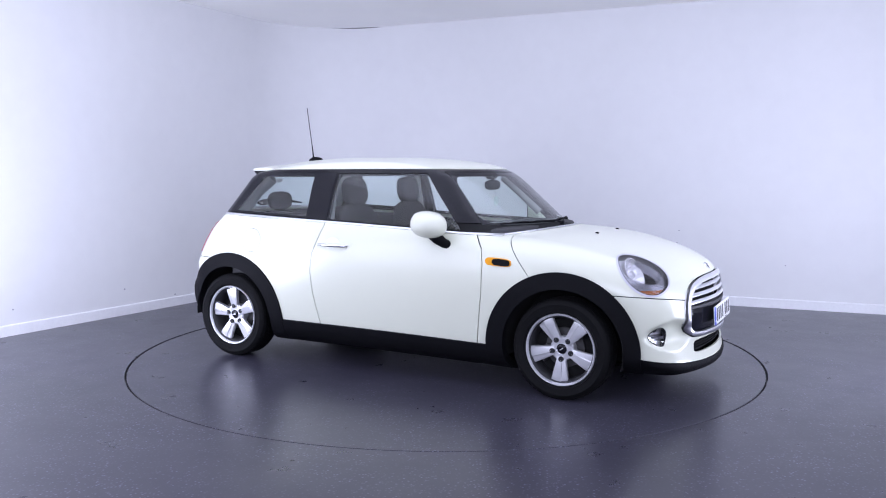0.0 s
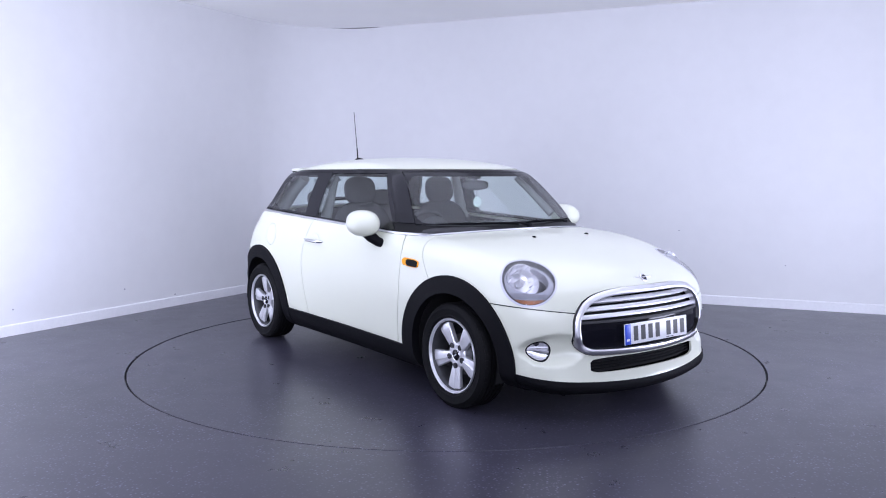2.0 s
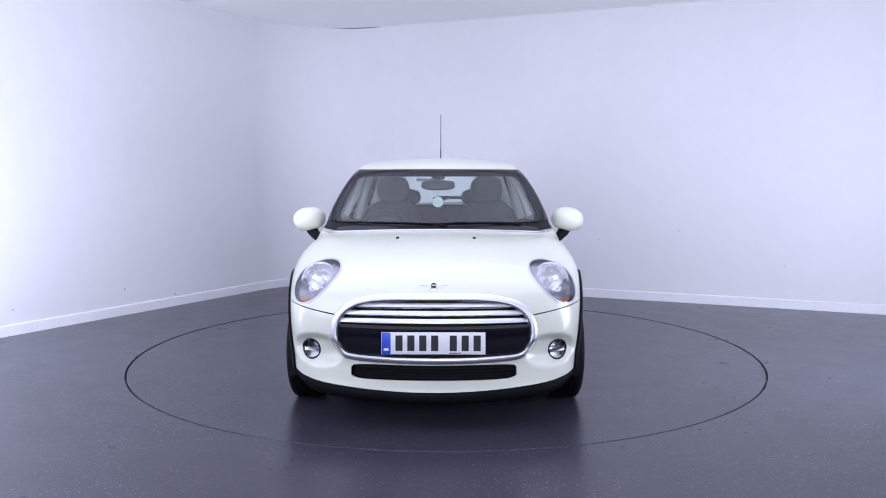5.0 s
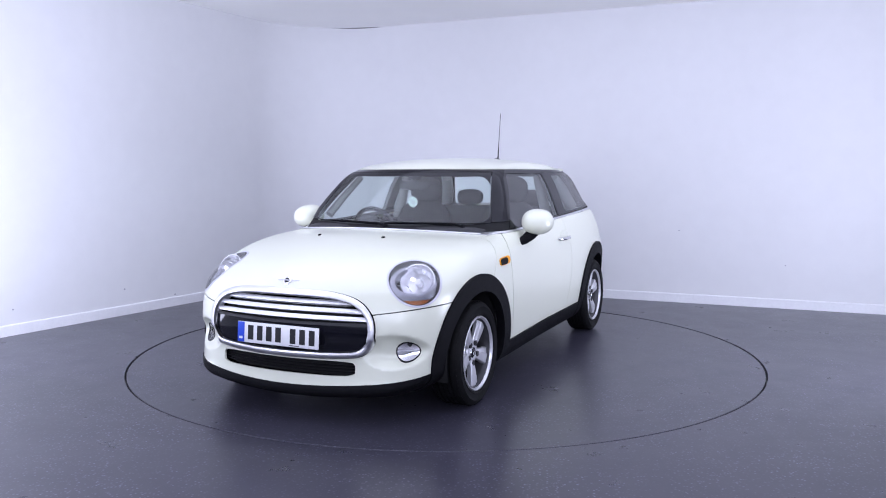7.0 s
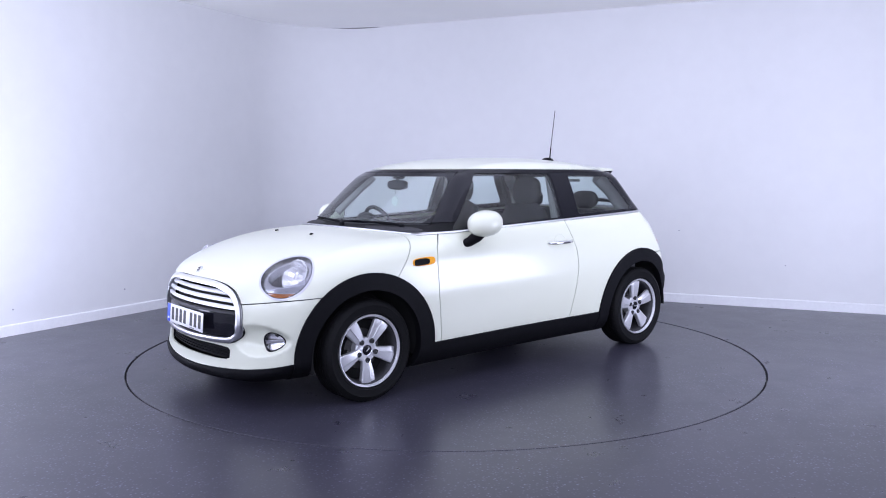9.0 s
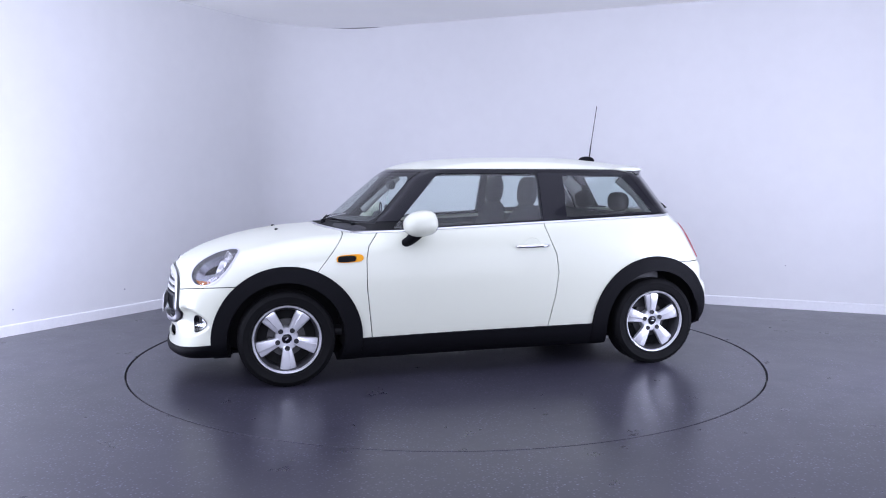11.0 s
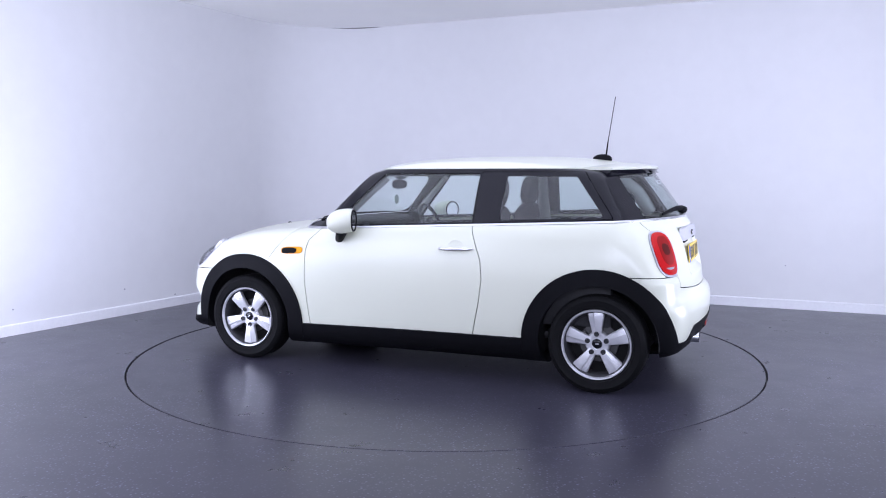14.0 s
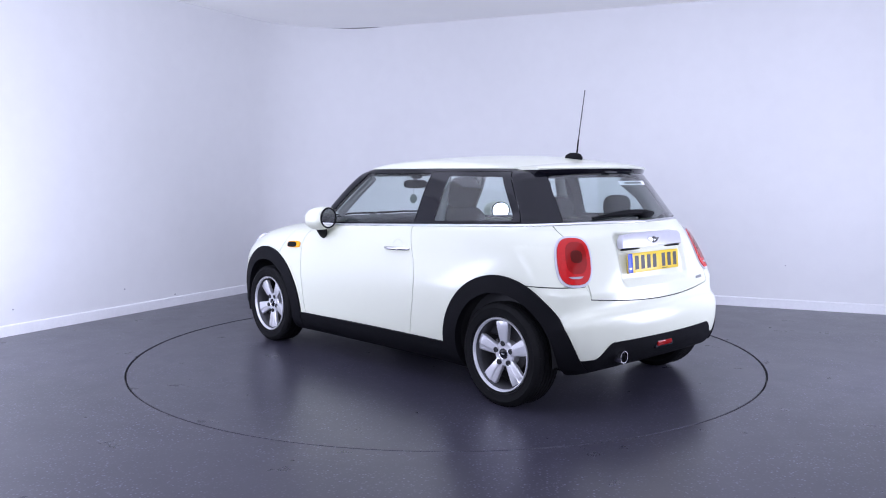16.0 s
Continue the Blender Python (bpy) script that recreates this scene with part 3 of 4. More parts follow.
DOOR_GLASS = [(0.575, 0.962), (0.245, 1.312), (-0.440, 1.312), (-0.432, 1.008)]
QUARTER_GLASS = [(-0.630, 1.298), (-1.075, 1.294), (-1.262, 1.050), (-0.615, 1.022)]
FULL_QUARTER = [(-0.452, 1.322), (-1.12, 1.322), (-1.32, 1.040), (-0.444, 0.999)]
DOOR = [(0.700, 0.10), (0.722, 0.30), (0.752, 0.60), (0.752, 0.78), (0.735, 0.86), (0.665, 0.945), (0.62, 1.02), (-0.445, 1.03), (-0.446, 0.96), (-0.475, 0.88),
        (-0.515, 0.78), (-0.528, 0.66), (-0.51, 0.52), (-0.462, 0.30), (-0.45, 0.10)]


def side_poly(pts, sgn, inner=0.45):
    def field(x, y, z):
        return big(poly_sd(x, z, pts), inner - sgn * y)
    return field


def rear_glass(x, y, z):
    return big(np.abs(y) - (0.562 - (z - 1.03) * 0.28), x + 1.2, 1.035 + 0.03 * y * y - z, z - 1.318)


carver = Carver(SKIN)
carver.cut(arch_hole)
c = Carver(SKIN)
c.cut(arch_hole)
for cx in (AXLE - 0.008, -AXLE + 0.005):
    ring = carver.cut(arch_trim(cx), 0.001)
    for sgn in (1, -1):
        side = sub(ring, lambda x, y, z, s=sgn: -s * y)
        shell("wheel_arch_trim", side, M_PLASTIC, car, "matt black plastic arch trim", 0.05, 0.012)
low = carver.cut(low_trim, 0.001)
shell("front_lip", sub(low, lambda x, y, z: 1.3 - x), M_PLASTIC, car, "matt black bumper lip", 0.02, 0.006)
shell("rear_valance", sub(low, lambda x, y, z: x + 1.3), M_PLASTIC, car, "matt black rear valance", 0.02, 0.004)
for sgn in (1, -1):
    shell("sill_trim", sub(low, lambda x, y, z, s=sgn: big(x - 1.3, -1.3 - x, 0.3 - s * y)), M_PLASTIC, car, "matt black sill", 0.02, 0.010)
shell("underbody", sub(low, lambda x, y, z: big(x - 1.3, -1.3 - x, np.abs(y) - 0.3)), M_DARK, car, "dark underbody tray", 0.01)
shell("roof", carver.cut(roof_field, 0.001), M_PAINT, car, "", 0.015)
shell("headlining", sub(SKIN, lambda x, y, z: 1.325 - z), M_LINING, car, "pale cloth headlining", 0.004, -0.032)
shell("roof_gutter", carver.cut(gutter_field, 0.001), M_BLACKGLOSS, car, "black roof edge strip", 0.012, -0.003)
house = Carver(carver.cut(house_field, 0.001))
screen = Carver(house.cut(windscreen, 0.002))
shell("windscreen", screen.cut(screen_clear), M_GLASS, car, "clear windscreen", 0.0)
shell("windscreen_border", screen.rest, M_BLACKGLOSS, car, "black printed glass border", 0.003, 0.0)
shell("rear_window", house.cut(rear_glass, 0.002), M_GLASS_TINT, car, "tinted tailgate window", 0.0)
for sgn in (1, -1):
    shell("door_window", house.cut(side_poly(DOOR_GLASS, sgn), 0.001), M_GLASS, car, "clear door window", 0.0, -0.004)
    qp = Carver(house.cut(side_poly(FULL_QUARTER, sgn), 0.002))
    shell("quarter_window", qp.cut(side_poly(QUARTER_GLASS, sgn)), M_GLASS_TINT, car, "tinted side window", 0.0, 0.001)
    shell("quarter_window_border", qp.rest, M_BLACKGLOSS, car, "black glazed border", 0.01, 0.001)
shell("cowl", house.cut(lambda x, y, z: big(0.50 - x, z - (0.992 + 0.03 * y * y))), M_DARK, car, "black plastic wiper cowl", 0.02, -0.006)
shell("tailgate_border", house.cut(lambda x, y, z: big(x + 1.30, np.abs(y) - (0.66 - (z - 1.03) * 0.25))), M_BLACKGLOSS, car, "gloss black glass border", 0.02)
for sgn in (1, -1):
    half = Carver(sub(house.rest, lambda x, y, z, s=sgn: -s * y))
    shell("front_pillar", half.cut(lambda x, y, z: -0.1 - x), M_BLACKGLOSS, car, "gloss black windscreen pillar", 0.03)
    shell("rear_pillar", half.cut(lambda x, y, z: x + 0.8), M_BLACKGLOSS, car, "gloss black rear pillar", 0.03)
    shell("door_pillar", half.rest, M_BLACKGLOSS, car, "gloss black door pillar", 0.03)
shell("belt_trim", carver.cut(lambda x, y, z: house_field(x, y, z) - 0.013), M_SATIN, car, "slim bright strip below the windows", 0.01, 0.003, (house_field, 0.0, 0.013, 0.6, 0.0))

# --- lamps, grille and intakes are cut out before the panels


def oval(u, v, ru, rv, p=2.0):
    return ((np.abs(u / ru) ** p + np.abs(v / rv) ** p) ** (1 / p) - 1) * min(ru, rv)


def lamp_field(center, normal, ru, rv, power, back):
    """A lamp's outline, cut straight along its own axis; ru across, rv up."""
    n = Vector(normal).normalized()
    u = Vector((0, 0, 1)).cross(n).normalized()
    v = n.cross(u)

    def field(x, y, z):
        d = (x - center[0], y - center[1], z - center[2])
        p = d[0] * u.x + d[1] * u.y + d[2] * u.z
        q = d[0] * v.x + d[1] * v.y + d[2] * v.z
        far = d[0] * n.x + d[1] * n.y + d[2] * n.z
        return big(oval(p, q, ru, rv, power), -0.25 - far)
    return field


HEAD_X, HEAD_Y, HEAD_Z = 1.678, 0.642, 0.757
TAIL_X, TAIL_Y, TAIL_Z = -1.622, 0.640, 0.838


def head_field(sgn, grow=0.0):
    return lamp_field((HEAD_X, sgn * HEAD_Y, HEAD_Z), (0.74, 0.36 * sgn, 0.57), 0.131 + grow, 0.152 + grow, 2.0, 1)


def tail_field(sgn, grow=0.0, ru=0.094, rv=0.126, dz=0.0, du=0.0):
    return lamp_field((TAIL_X - 0.61 * du, sgn * (TAIL_Y - 0.79 * du), TAIL_Z + dz), (-0.78, 0.60 * sgn, 0.10), ru + grow, rv + grow, 2.9, -1)


GRILLE = [(0.0, 0.703), (0.22, 0.700), (0.36, 0.682), (0.45, 0.645), (0.505, 0.585), (0.522, 0.52), (0.515, 0.455), (0.475, 0.395), (0.41, 0.370), (0.2, 0.362), (0.0, 0.36)]
GRILLE_ALL = curve(GRILLE, 4).tolist() + (curve(GRILLE, 4)[::-1] * [-1, 1]).tolist()


def grille_field(x, y, z):
    return big(poly_sd(y, z, GRILLE_ALL), 1.5 - x)


def intake_field(x, y, z):
    return big(oval(y, z - 0.309, 0.425, 0.040, 7.0), 1.5 - x)


def fog_field(sgn, grow=0.0):
    return lambda x, y, z: big(np.hypot(sgn * y - 0.650, z - 0.392) - 0.048 - grow, 1.4 - x)


seal = Carver(carver.cut(lambda x, y, z: grille_field(x, y, z) - 0.006))
grille = Carver(seal.cut(grille_field))
shell("grille_seal", seal.rest, M_DARK, car, "dark joint round the grille", 0.02, -0.006)
intake = carver.cut(intake_field)
for sgn in (1, -1):
    lamp = tagged(new("headlight"), "round headlight behind a clear lens with a chrome rim")
    lamp.parent = car
    hole = Carver(carver.cut(head_field(sgn, 0.013)))
    lens = hole.cut(head_field(sgn))
    shell("rim", sub(hole.rest, lambda x, y, z, s=sgn: 0.003 - head_field(s)(x, y, z)), M_GRIP, lamp, "bright rim", 0.03, 0.003)
    shell("seal", sub(hole.rest, lambda x, y, z, s=sgn: head_field(s)(x, y, z) - 0.003), M_SEAL, lamp, "thin black seal", 0.03, 0.001)
    shell("lens", lens, M_LENS, lamp, "clear lens", 0.0, 0.002)
    back = Carver(lens)
    amber = back.cut(lambda x, y, z, s=sgn: z - (0.666 + 0.6 * (s * y - HEAD_Y + 0.01) ** 2 - 0.10 * (s * y - HEAD_Y)))
    shell("turn_signal", amber, M_AMBERDARK, lamp, "amber turn signal", 0.004, -0.022)
    axis = Vector((0.86, 0.16 * sgn, 0.42)).normalized()
    m = axis.to_track_quat("Z", "Y").to_matrix().to_4x4()
    ctr = Vector((HEAD_X - 0.072, sgn * (HEAD_Y - 0.014), HEAD_Z - 0.022))

    def outside_bowl(x, y, z, c=ctr, n=axis):
        d = np.stack([x - c.x, y - c.y, z - c.z], -1)
        far = d @ np.array(n)
        return 0.097 - np.sqrt(np.maximum((d * d).sum(-1) - far * far, 0))

    shell("lamp_housing", sub(back.rest, outside_bowl), M_BOWL, lamp, "dark grey lamp housing", 0.05, -0.016)
    bowl = lathe([(0.001, -0.045), (0.03, -0.042), (0.058, -0.028), (0.080, -0.004), (0.093, 0.020), (0.098, 0.020), (0.090, -0.01), (0.06, -0.04), (0.03, -0.055)], 18, "Z")
    for f in bowl.faces:
        f.smooth = False
    bmesh.ops.transform(bowl, matrix=Matrix.Translation(ctr) @ m, verts=bowl.verts)
    part("reflector", bowl, M_REFLECTOR, lamp, "faceted chrome reflector")
    bulb = lathe([(0.0, 0.012), (0.016, 0.008), (0.020, -0.004), (0.020, -0.035), (0.0, -0.036)], 24, "Z")
    bmesh.ops.transform(bulb, matrix=Matrix.Translation(ctr) @ m, verts=bulb.verts)
    part("bulb_cap", bulb, M_SATIN, lamp, "silver bulb cap")
    for k in range(14):
        rib = box((0.007, 0.003, 0.05), (0.062, 0, -0.01), 0.001, 1)
        bmesh.ops.transform(rib, matrix=Matrix.Translation(ctr) @ m @ pose(0, 0, 0, 0, 0, k * 360 / 14), verts=rib.verts)
        part("reflector_rib", rib, M_REFLECTOR, lamp)

    tail = tagged(new("tail_light"), "rounded upright red tail light with a bright rim")
    tail.parent = car
    hole = Carver(carver.cut(tail_field(sgn, 0.013)))
    red = hole.cut(tail_field(sgn))
    shell("rim", hole.rest, M_GRIP, tail, "bright rim", 0.03, 0.005, (tail_field(sgn), 0.0, 0.013, 0.5, 0.0))
    shell("lens", red, M_REDLIGHT, tail, "red lens", 0.02, 0.010)
    shell("brake_lens", sub(red, tail_field(sgn, 0.0, 0.060, 0.086, 0.018, 0.012)), M_RED, tail, "deeper red lens", 0.004, 0.0112)
    shell("bulb_ring", sub(red, tail_field(sgn, 0.0, 0.034, 0.034, 0.024, 0.014)), M_REDDARK, tail, "round dark red lens", 0.004, 0.0124)
    shell("reversing_lens", band(sub(red, tail_field(sgn, -0.03)), lambda x, y, z: z, 0.738, 0.756), M_LAMPGREY, tail, "pale reversing lens", 0.004, 0.0116)

    fog = tagged(new("fog_light"), "round clear fog light in the bumper")
    fog.parent = car
    hole = Carver(carver.cut(fog_field(sgn, 0.006)))
    glass = hole.cut(fog_field(sgn))
    shell("rim", hole.rest, M_BLACKGLOSS, fog, "dark rim", 0.02, 0.003)
    shell("lens", glass, M_LENS, fog, "clear lens", 0.0, 0.002)
    shell("reflector", sub(glass, lambda x, y, z: z - 0.500), M_SATIN, fog, "silver reflector", 0.003, -0.03)
    shell("lamp_shelf", band(glass, lambda x, y, z: z, 0.376, 0.394), M_CHROME, fog, "bright bar across the lamp", 0.012, -0.004)
    shell("lamp_top", sub(glass, lambda x, y, z, s=sgn: np.hypot(s * y - 0.658, z - 0.422) - 0.011), M_TRIM, fog, "dark bulb", 0.004, -0.012)

# grille: bright surround, slats, black plate panel, dark back
inner = Carver(grille.cut(lambda x, y, z: grille_field(x, y, z) + 0.030))
# one chrome surround; its lit top and darker lower half get separate materials
shell("grille_surround", sub(grille.rest, lambda x, y, z: 0.470 - z), M_SLAT, car, "satin chrome grille surround", 0.05, 0.016, (grille_field, -0.030, 0.0, 0.75, 0.25))
shell("grille_surround_lower", sub(grille.rest, lambda x, y, z: z - 0.470), M_SATIN, car, "lower grille surround, duller for the dark floor it reflects", 0.05, 0.014, (grille_field, -0.030, 0.0, 0.75, 0.0))
shell("grille_back", inner.rest, M_DARK, car, "dark grille opening", 0.0, -0.055)
for zc in (0.653, 0.614, 0.575):
    shell("grille_slat", band(inner.rest, lambda x, y, z, zc=zc: z - zc + 0.03 * y * y, -0.0108, 0.0108), M_SLAT, car, "satin chrome grille slat", 0.035, 0.001, (lambda x, y, z, zc=zc: z - zc + 0.03 * y * y, -0.0108, 0.0108, 0.55, 0.9))
shell("grille_panel", sub(inner.rest, lambda x, y, z: z - 0.532), M_BLACKGLOSS, car, "gloss black panel behind the plate", 0.03, -0.004)
shell("grille_divider", band(inner.rest, lambda x, y, z: z, 0.533, 0.547), M_TRIM, car, "dark grey strip over the black panel", 0.03, 0.0)
shell("lower_intake", intake, M_DARK, car, "black mesh lower intake", 0.0, -0.045)
for zc in (0.290, 0.306, 0.322):
    shell("intake_bar", band(intake, lambda x, y, z: z, zc - 0.003, zc + 0.003), M_PLASTIC, car, "", 0.01, -0.02)

# --- painted panels, with open joints between them
JOINT = 0.0028


def bonnet_field(x, y, z):
    ay = np.abs(y)
    return big(0.590 + 0.13 * (ay - 0.5) - z, 0.881 + (0.931 - z) * 0.795 - x)


def tailgate_field(x, y, z):
    return big(np.abs(y) - (0.590 + 0.03 * np.clip((z - 0.9) / 0.1, 0, 1)), 0.600 + 0.10 * y * y - z, x + 1.3)


def rear_bumper_field(x, y, z):
    return big(z - np.where(np.abs(y) < 0.60, 0.66, 0.705), x + 1.35)


shell("bonnet", carver.cut(bonnet_field, JOINT), M_PAINT, car, "white painted bonnet", 0.012)
for sgn in (1, -1):
    door = shell("door", carver.cut(side_poly(DOOR, sgn), JOINT), M_PAINT, car, "white painted door", 0.014)
shell("tailgate", carver.cut(tailgate_field, JOINT), M_PAINT, car, "white painted tailgate", 0.012)
shell("rear_bumper", carver.cut(rear_bumper_field, JOINT), M_PAINT, car, "white painted rear bumper", 0.012)
shell("front_bumper", carver.cut(lambda x, y, z: 1.22 - x, JOINT), M_PAINT, car, "white painted front bumper", 0.012)


def flap_field(x, y, z):
    return big(np.hypot(x + 1.045, z - 0.846) - 0.082, y + 0.3)


shell("fuel_flap", carver.cut(flap_field, 0.0016), M_PAINT, car, "round fuel flap", 0.012)
for sgn in (1, -1):
    signal = Carver(carver.cut(lambda x, y, z, s=sgn: big(oval(x - 0.857, z - 0.787 + 0.05 * (x - 0.857), 0.084, 0.0235, 4.0), 0.4 - s * y)))
    dark = signal.cut(lambda x, y, z: big(oval(x - 0.876, z - 0.786 + 0.05 * (x - 0.857), 0.058, 0.0190, 4.0)))
    shell("side_signal", signal.rest, M_AMBER, car, "amber side signal", 0.02, 0.006)
    shell("side_signal_insert", dark, M_PLASTIC, car, "black side signal insert", 0.02, 0.009)
    half = Carver(sub(carver.rest, lambda x, y, z, s=sgn: -s * y))
    shell("front_fender", half.cut(lambda x, y, z: 0.1 - x), M_PAINT, car, "white painted front fender", 0.012)
    shell("rear_quarter_panel", half.rest, M_PAINT, car, "white painted rear quarter panel", 0.012)

# dark inner lining behind the joints, up to the window line
lining = Carver(SKIN)
lining.cut(arch_hole)
lining.cut(lambda x, y, z: big(belt(x) - 0.03 - z, x - (0.975 - 0.40 * y * y)))
for sgn in (1, -1):
    lining.cut(head_field(sgn, 0.02)), lining.cut(tail_field(sgn, 0.02)), lining.cut(fog_field(sgn, 0.012))
lining.cut(lambda x, y, z: grille_field(x, y, z) - 0.004)
lining.cut(lambda x, y, z: intake_field(x, y, z) - 0.004)
shell("inner_lining", lining.rest, M_DARK, car, "dark inner body lining", 0.0, -0.022)

# ---------------------------------------------------------------- the car's fittings


def on_skin(p, axis, sign=1):
    """The coordinate along an axis at which the skin stands, seen from outside."""
    lo, hi = 0.0, 2.4 * sign
    q = np.array(p, float)
    if axis == 2:
        lo, hi = 0.6, 1.6
    for _ in range(40):
        mid = (lo + hi) / 2
        q[axis] = mid
        if skin(q[None])[0] < 0:
            lo = mid
        else:
            hi = mid
    return lo


def skin_y(x, z, s):
    return on_skin((x, 0, z), 1, s)


def skin_x(y, z, s=1):
    return on_skin((0, y, z), 0, s)


def skin_z(x, y):
    return on_skin((x, y, 0), 2)


# --- wheels: outer face towards +y, centre at the hub
def build_wheel():
    rim_prof = [(0.2125, 0.074), (0.2125, 0.083), (0.2085, 0.0895), (0.203, 0.0885), (0.198, 0.080), (0.193, 0.055), (0.188, 0.030), (0.184, -0.02), (0.190, -0.085), (0.212, -0.087),
                (0.212, -0.075), (0.196, -0.070), (0.194, 0.020), (0.199, 0.062)]
    wheel = part("wheel", lathe(rim_prof, 72, "Y", closed=True), M_SILVER, car, "silver five-spoke alloy wheel")
    tyre_prof = [(0.196, 0.070), (0.214, 0.083), (0.222, 0.089), (0.226, 0.0925), (0.229, 0.0905), (0.245, 0.0945), (0.262, 0.0945), (0.265, 0.096), (0.268, 0.0935), (0.282, 0.087), (0.290, 0.078), (0.2945, 0.068)]
    tread = []
    for a in (0.064, 0.044, 0.038, 0.017, 0.011, -0.011, -0.017, -0.038, -0.044, -0.064):
        tread.append((0.297, a))
    prof = tyre_prof + tread + [(r, -a) for r, a in tyre_prof[::-1]]
    out = []
    for i, (r, a) in enumerate(prof):
        out.append((r, a))
        if r == 0.297 and i + 1 < len(prof) and prof[i + 1][0] == 0.297 and abs(a - prof[i + 1][1]) < 0.007:
            out += [(0.290, a - 0.0005), (0.290, prof[i + 1][1] + 0.0005)]
    part("tyre", lathe(out, 96, "Y", closed=True), M_TYRE, wheel, "black road tyre")
    # shoulder blocks round the tyre
    bm = bmesh.new()
    for k in range(60):
        for a in (0.069, -0.069):
            m = Matrix.Rotation(2 * math.pi * k / 60, 4, "Y") @ pose(0.2925, a, 0, 0, 0, math.copysign(20, a))
            v = [bm.verts.new(m @ Vector((0.0035 * dx, 0.009 * dy, 0.0105 * dz))) for dx in (-1, 1) for dy in (-1, 1) for dz in (-1, 1)]
            for f in ((0, 1, 3, 2), (4, 6, 7, 5), (0, 4, 5, 1), (2, 3, 7, 6), (0, 2, 6, 4), (1, 5, 7, 3)):
                bm.faces.new([v[q] for q in f])
    tagged(part("tread", bm, M_TYRE, wheel), kind="stuff")
    # five broad spokes, hollowed along the middle
    rs = [0.046, 0.075, 0.11, 0.15, 0.180, 0.199]
    half = [0.027, 0.030, 0.037, 0.045, 0.050, 0.054]
    lift = [0.052, 0.058, 0.062, 0.065, 0.065, 0.060]
    bm = bmesh.new()
    cross = [(-1.0, -0.032), (-1.0, -0.008), (-0.90, -0.003), (-0.3, 0.0), (0.18, 0.0), (0.30, -0.005), (0.88, -0.008), (1.0, -0.014), (1.0, -0.032)]
    rows = [[bm.verts.new((h * c, l + dz, r)) for c, dz in cross] for r, h, l in zip(rs, half, lift)]
    for a, b in zip(rows, rows[1:]):
        for i in range(len(cross) - 1):
            bm.faces.new((a[i], b[i], b[i + 1], a[i + 1]))
        bm.faces.new((a[-1], b[-1], b[0], a[0]))
    bm.faces.new(rows[0]), bm.faces.new(rows[-1][::-1])
    bmesh.ops.recalc_face_normals(bm, faces=bm.faces)
    tidy(bm, 28)
    spoke = part("spoke", bm, M_SILVER, wheel)
    for k in range(1, 5):
        copy_thing(spoke, Matrix.Rotation(k * 2 * math.pi / 5, 4, "Y"))
    part("hub", lathe([(0.0, 0.048), (0.030, 0.048), (0.036, 0.050), (0.066, 0.048), (0.073, 0.040), (0.073, -0.01), (0.0, -0.01)], 40, "Y"), M_SILVER, wheel)
    part("hub_cap", lathe([(0.0, 0.0575), (0.020, 0.0565), (0.027, 0.053), (0.028, 0.045), (0.0, 0.045)], 32, "Y"), M_BLACKGLOSS, wheel, "black hub cap")
    part("cap_ring", lathe([(0.0275, 0.052), (0.031, 0.0555), (0.033, 0.052), (0.033, 0.046), (0.0275, 0.046)], 32, "Y", closed=True), M_CHROME, wheel, "bright ring")
    part("cap_emblem", box((0.024, 0.002, 0.006), (0, 0.0577, 0), 0.0008), M_SATIN, wheel, "plain bright emblem bar")
    # bolt and recess share one black, with the hole's shade in the colour
    for k in range(5):
        m = Matrix.Rotation(k * 2 * math.pi / 5, 4, "Y")
        bolt = lathe([(0.0, 0.047), (0.0085, 0.047), (0.0095, 0.045), (0.0095, 0.04), (0.0, 0.04)], 12, "Y", at=(0, 0.0100, 0.060))
        join(bolt, lathe([(0.0, 0.0545), (0.0130, 0.0590), (0.0155, 0.0590), (0.0155, 0.045), (0.0, 0.045)], 18, "Y", at=(0, -0.001, 0.060)))
        bmesh.ops.transform(bolt, matrix=m, verts=bolt.verts)
        part("wheel_bolt", bolt, M_INK, wheel, "dark bolt, its recess blackened for shade")
    # the barrel's colour holds the shade that falls inside the rim
    part("rim_barrel", lathe([(0.1985, 0.076), (0.1860, 0.045), (0.1860, -0.07), (0.1825, -0.07), (0.1825, 0.040), (0.1940, 0.072)], 64, "Y", closed=True), M_BARREL, wheel, "rim barrel, coloured dark for the shade behind the spokes")
    part("brake_disc", lathe([(0.06, -0.006), (0.118, -0.006), (0.118, -0.024), (0.06, -0.024)], 48, "Y", closed=True), M_STEEL, wheel, "grey steel brake disc")
    part("brake_caliper", box((0.11, 0.05, 0.05), (0.115, -0.005, 0.03), 0.012, 2, Matrix.Rotation(0.5, 4, "Y")), M_STEEL, wheel, "grey brake caliper")
    # dark disc added behind the spokes in place of shade
    part("gap_backing", lathe([(0.0, -0.03), (0.183, -0.03), (0.183, -0.05), (0.0, -0.05)], 48, "Y"), M_DARK, wheel, "dark backing for the shade between the spokes")
    return wheel


wheel = build_wheel()
WHEEL_Y = 0.7405
wheel.matrix_basis = pose(AXLE, WHEEL_Y, HUB_Z + 0.004, 0, 36 + 2, 0)
copy_thing(wheel, pose(-AXLE, WHEEL_Y, HUB_Z + 0.004, 0, 3, 0))
copy_thing(wheel, pose(AXLE, -WHEEL_Y, HUB_Z + 0.004, 0, 0, 180) @ pose(0, 0, 0, 0, 33, 0))
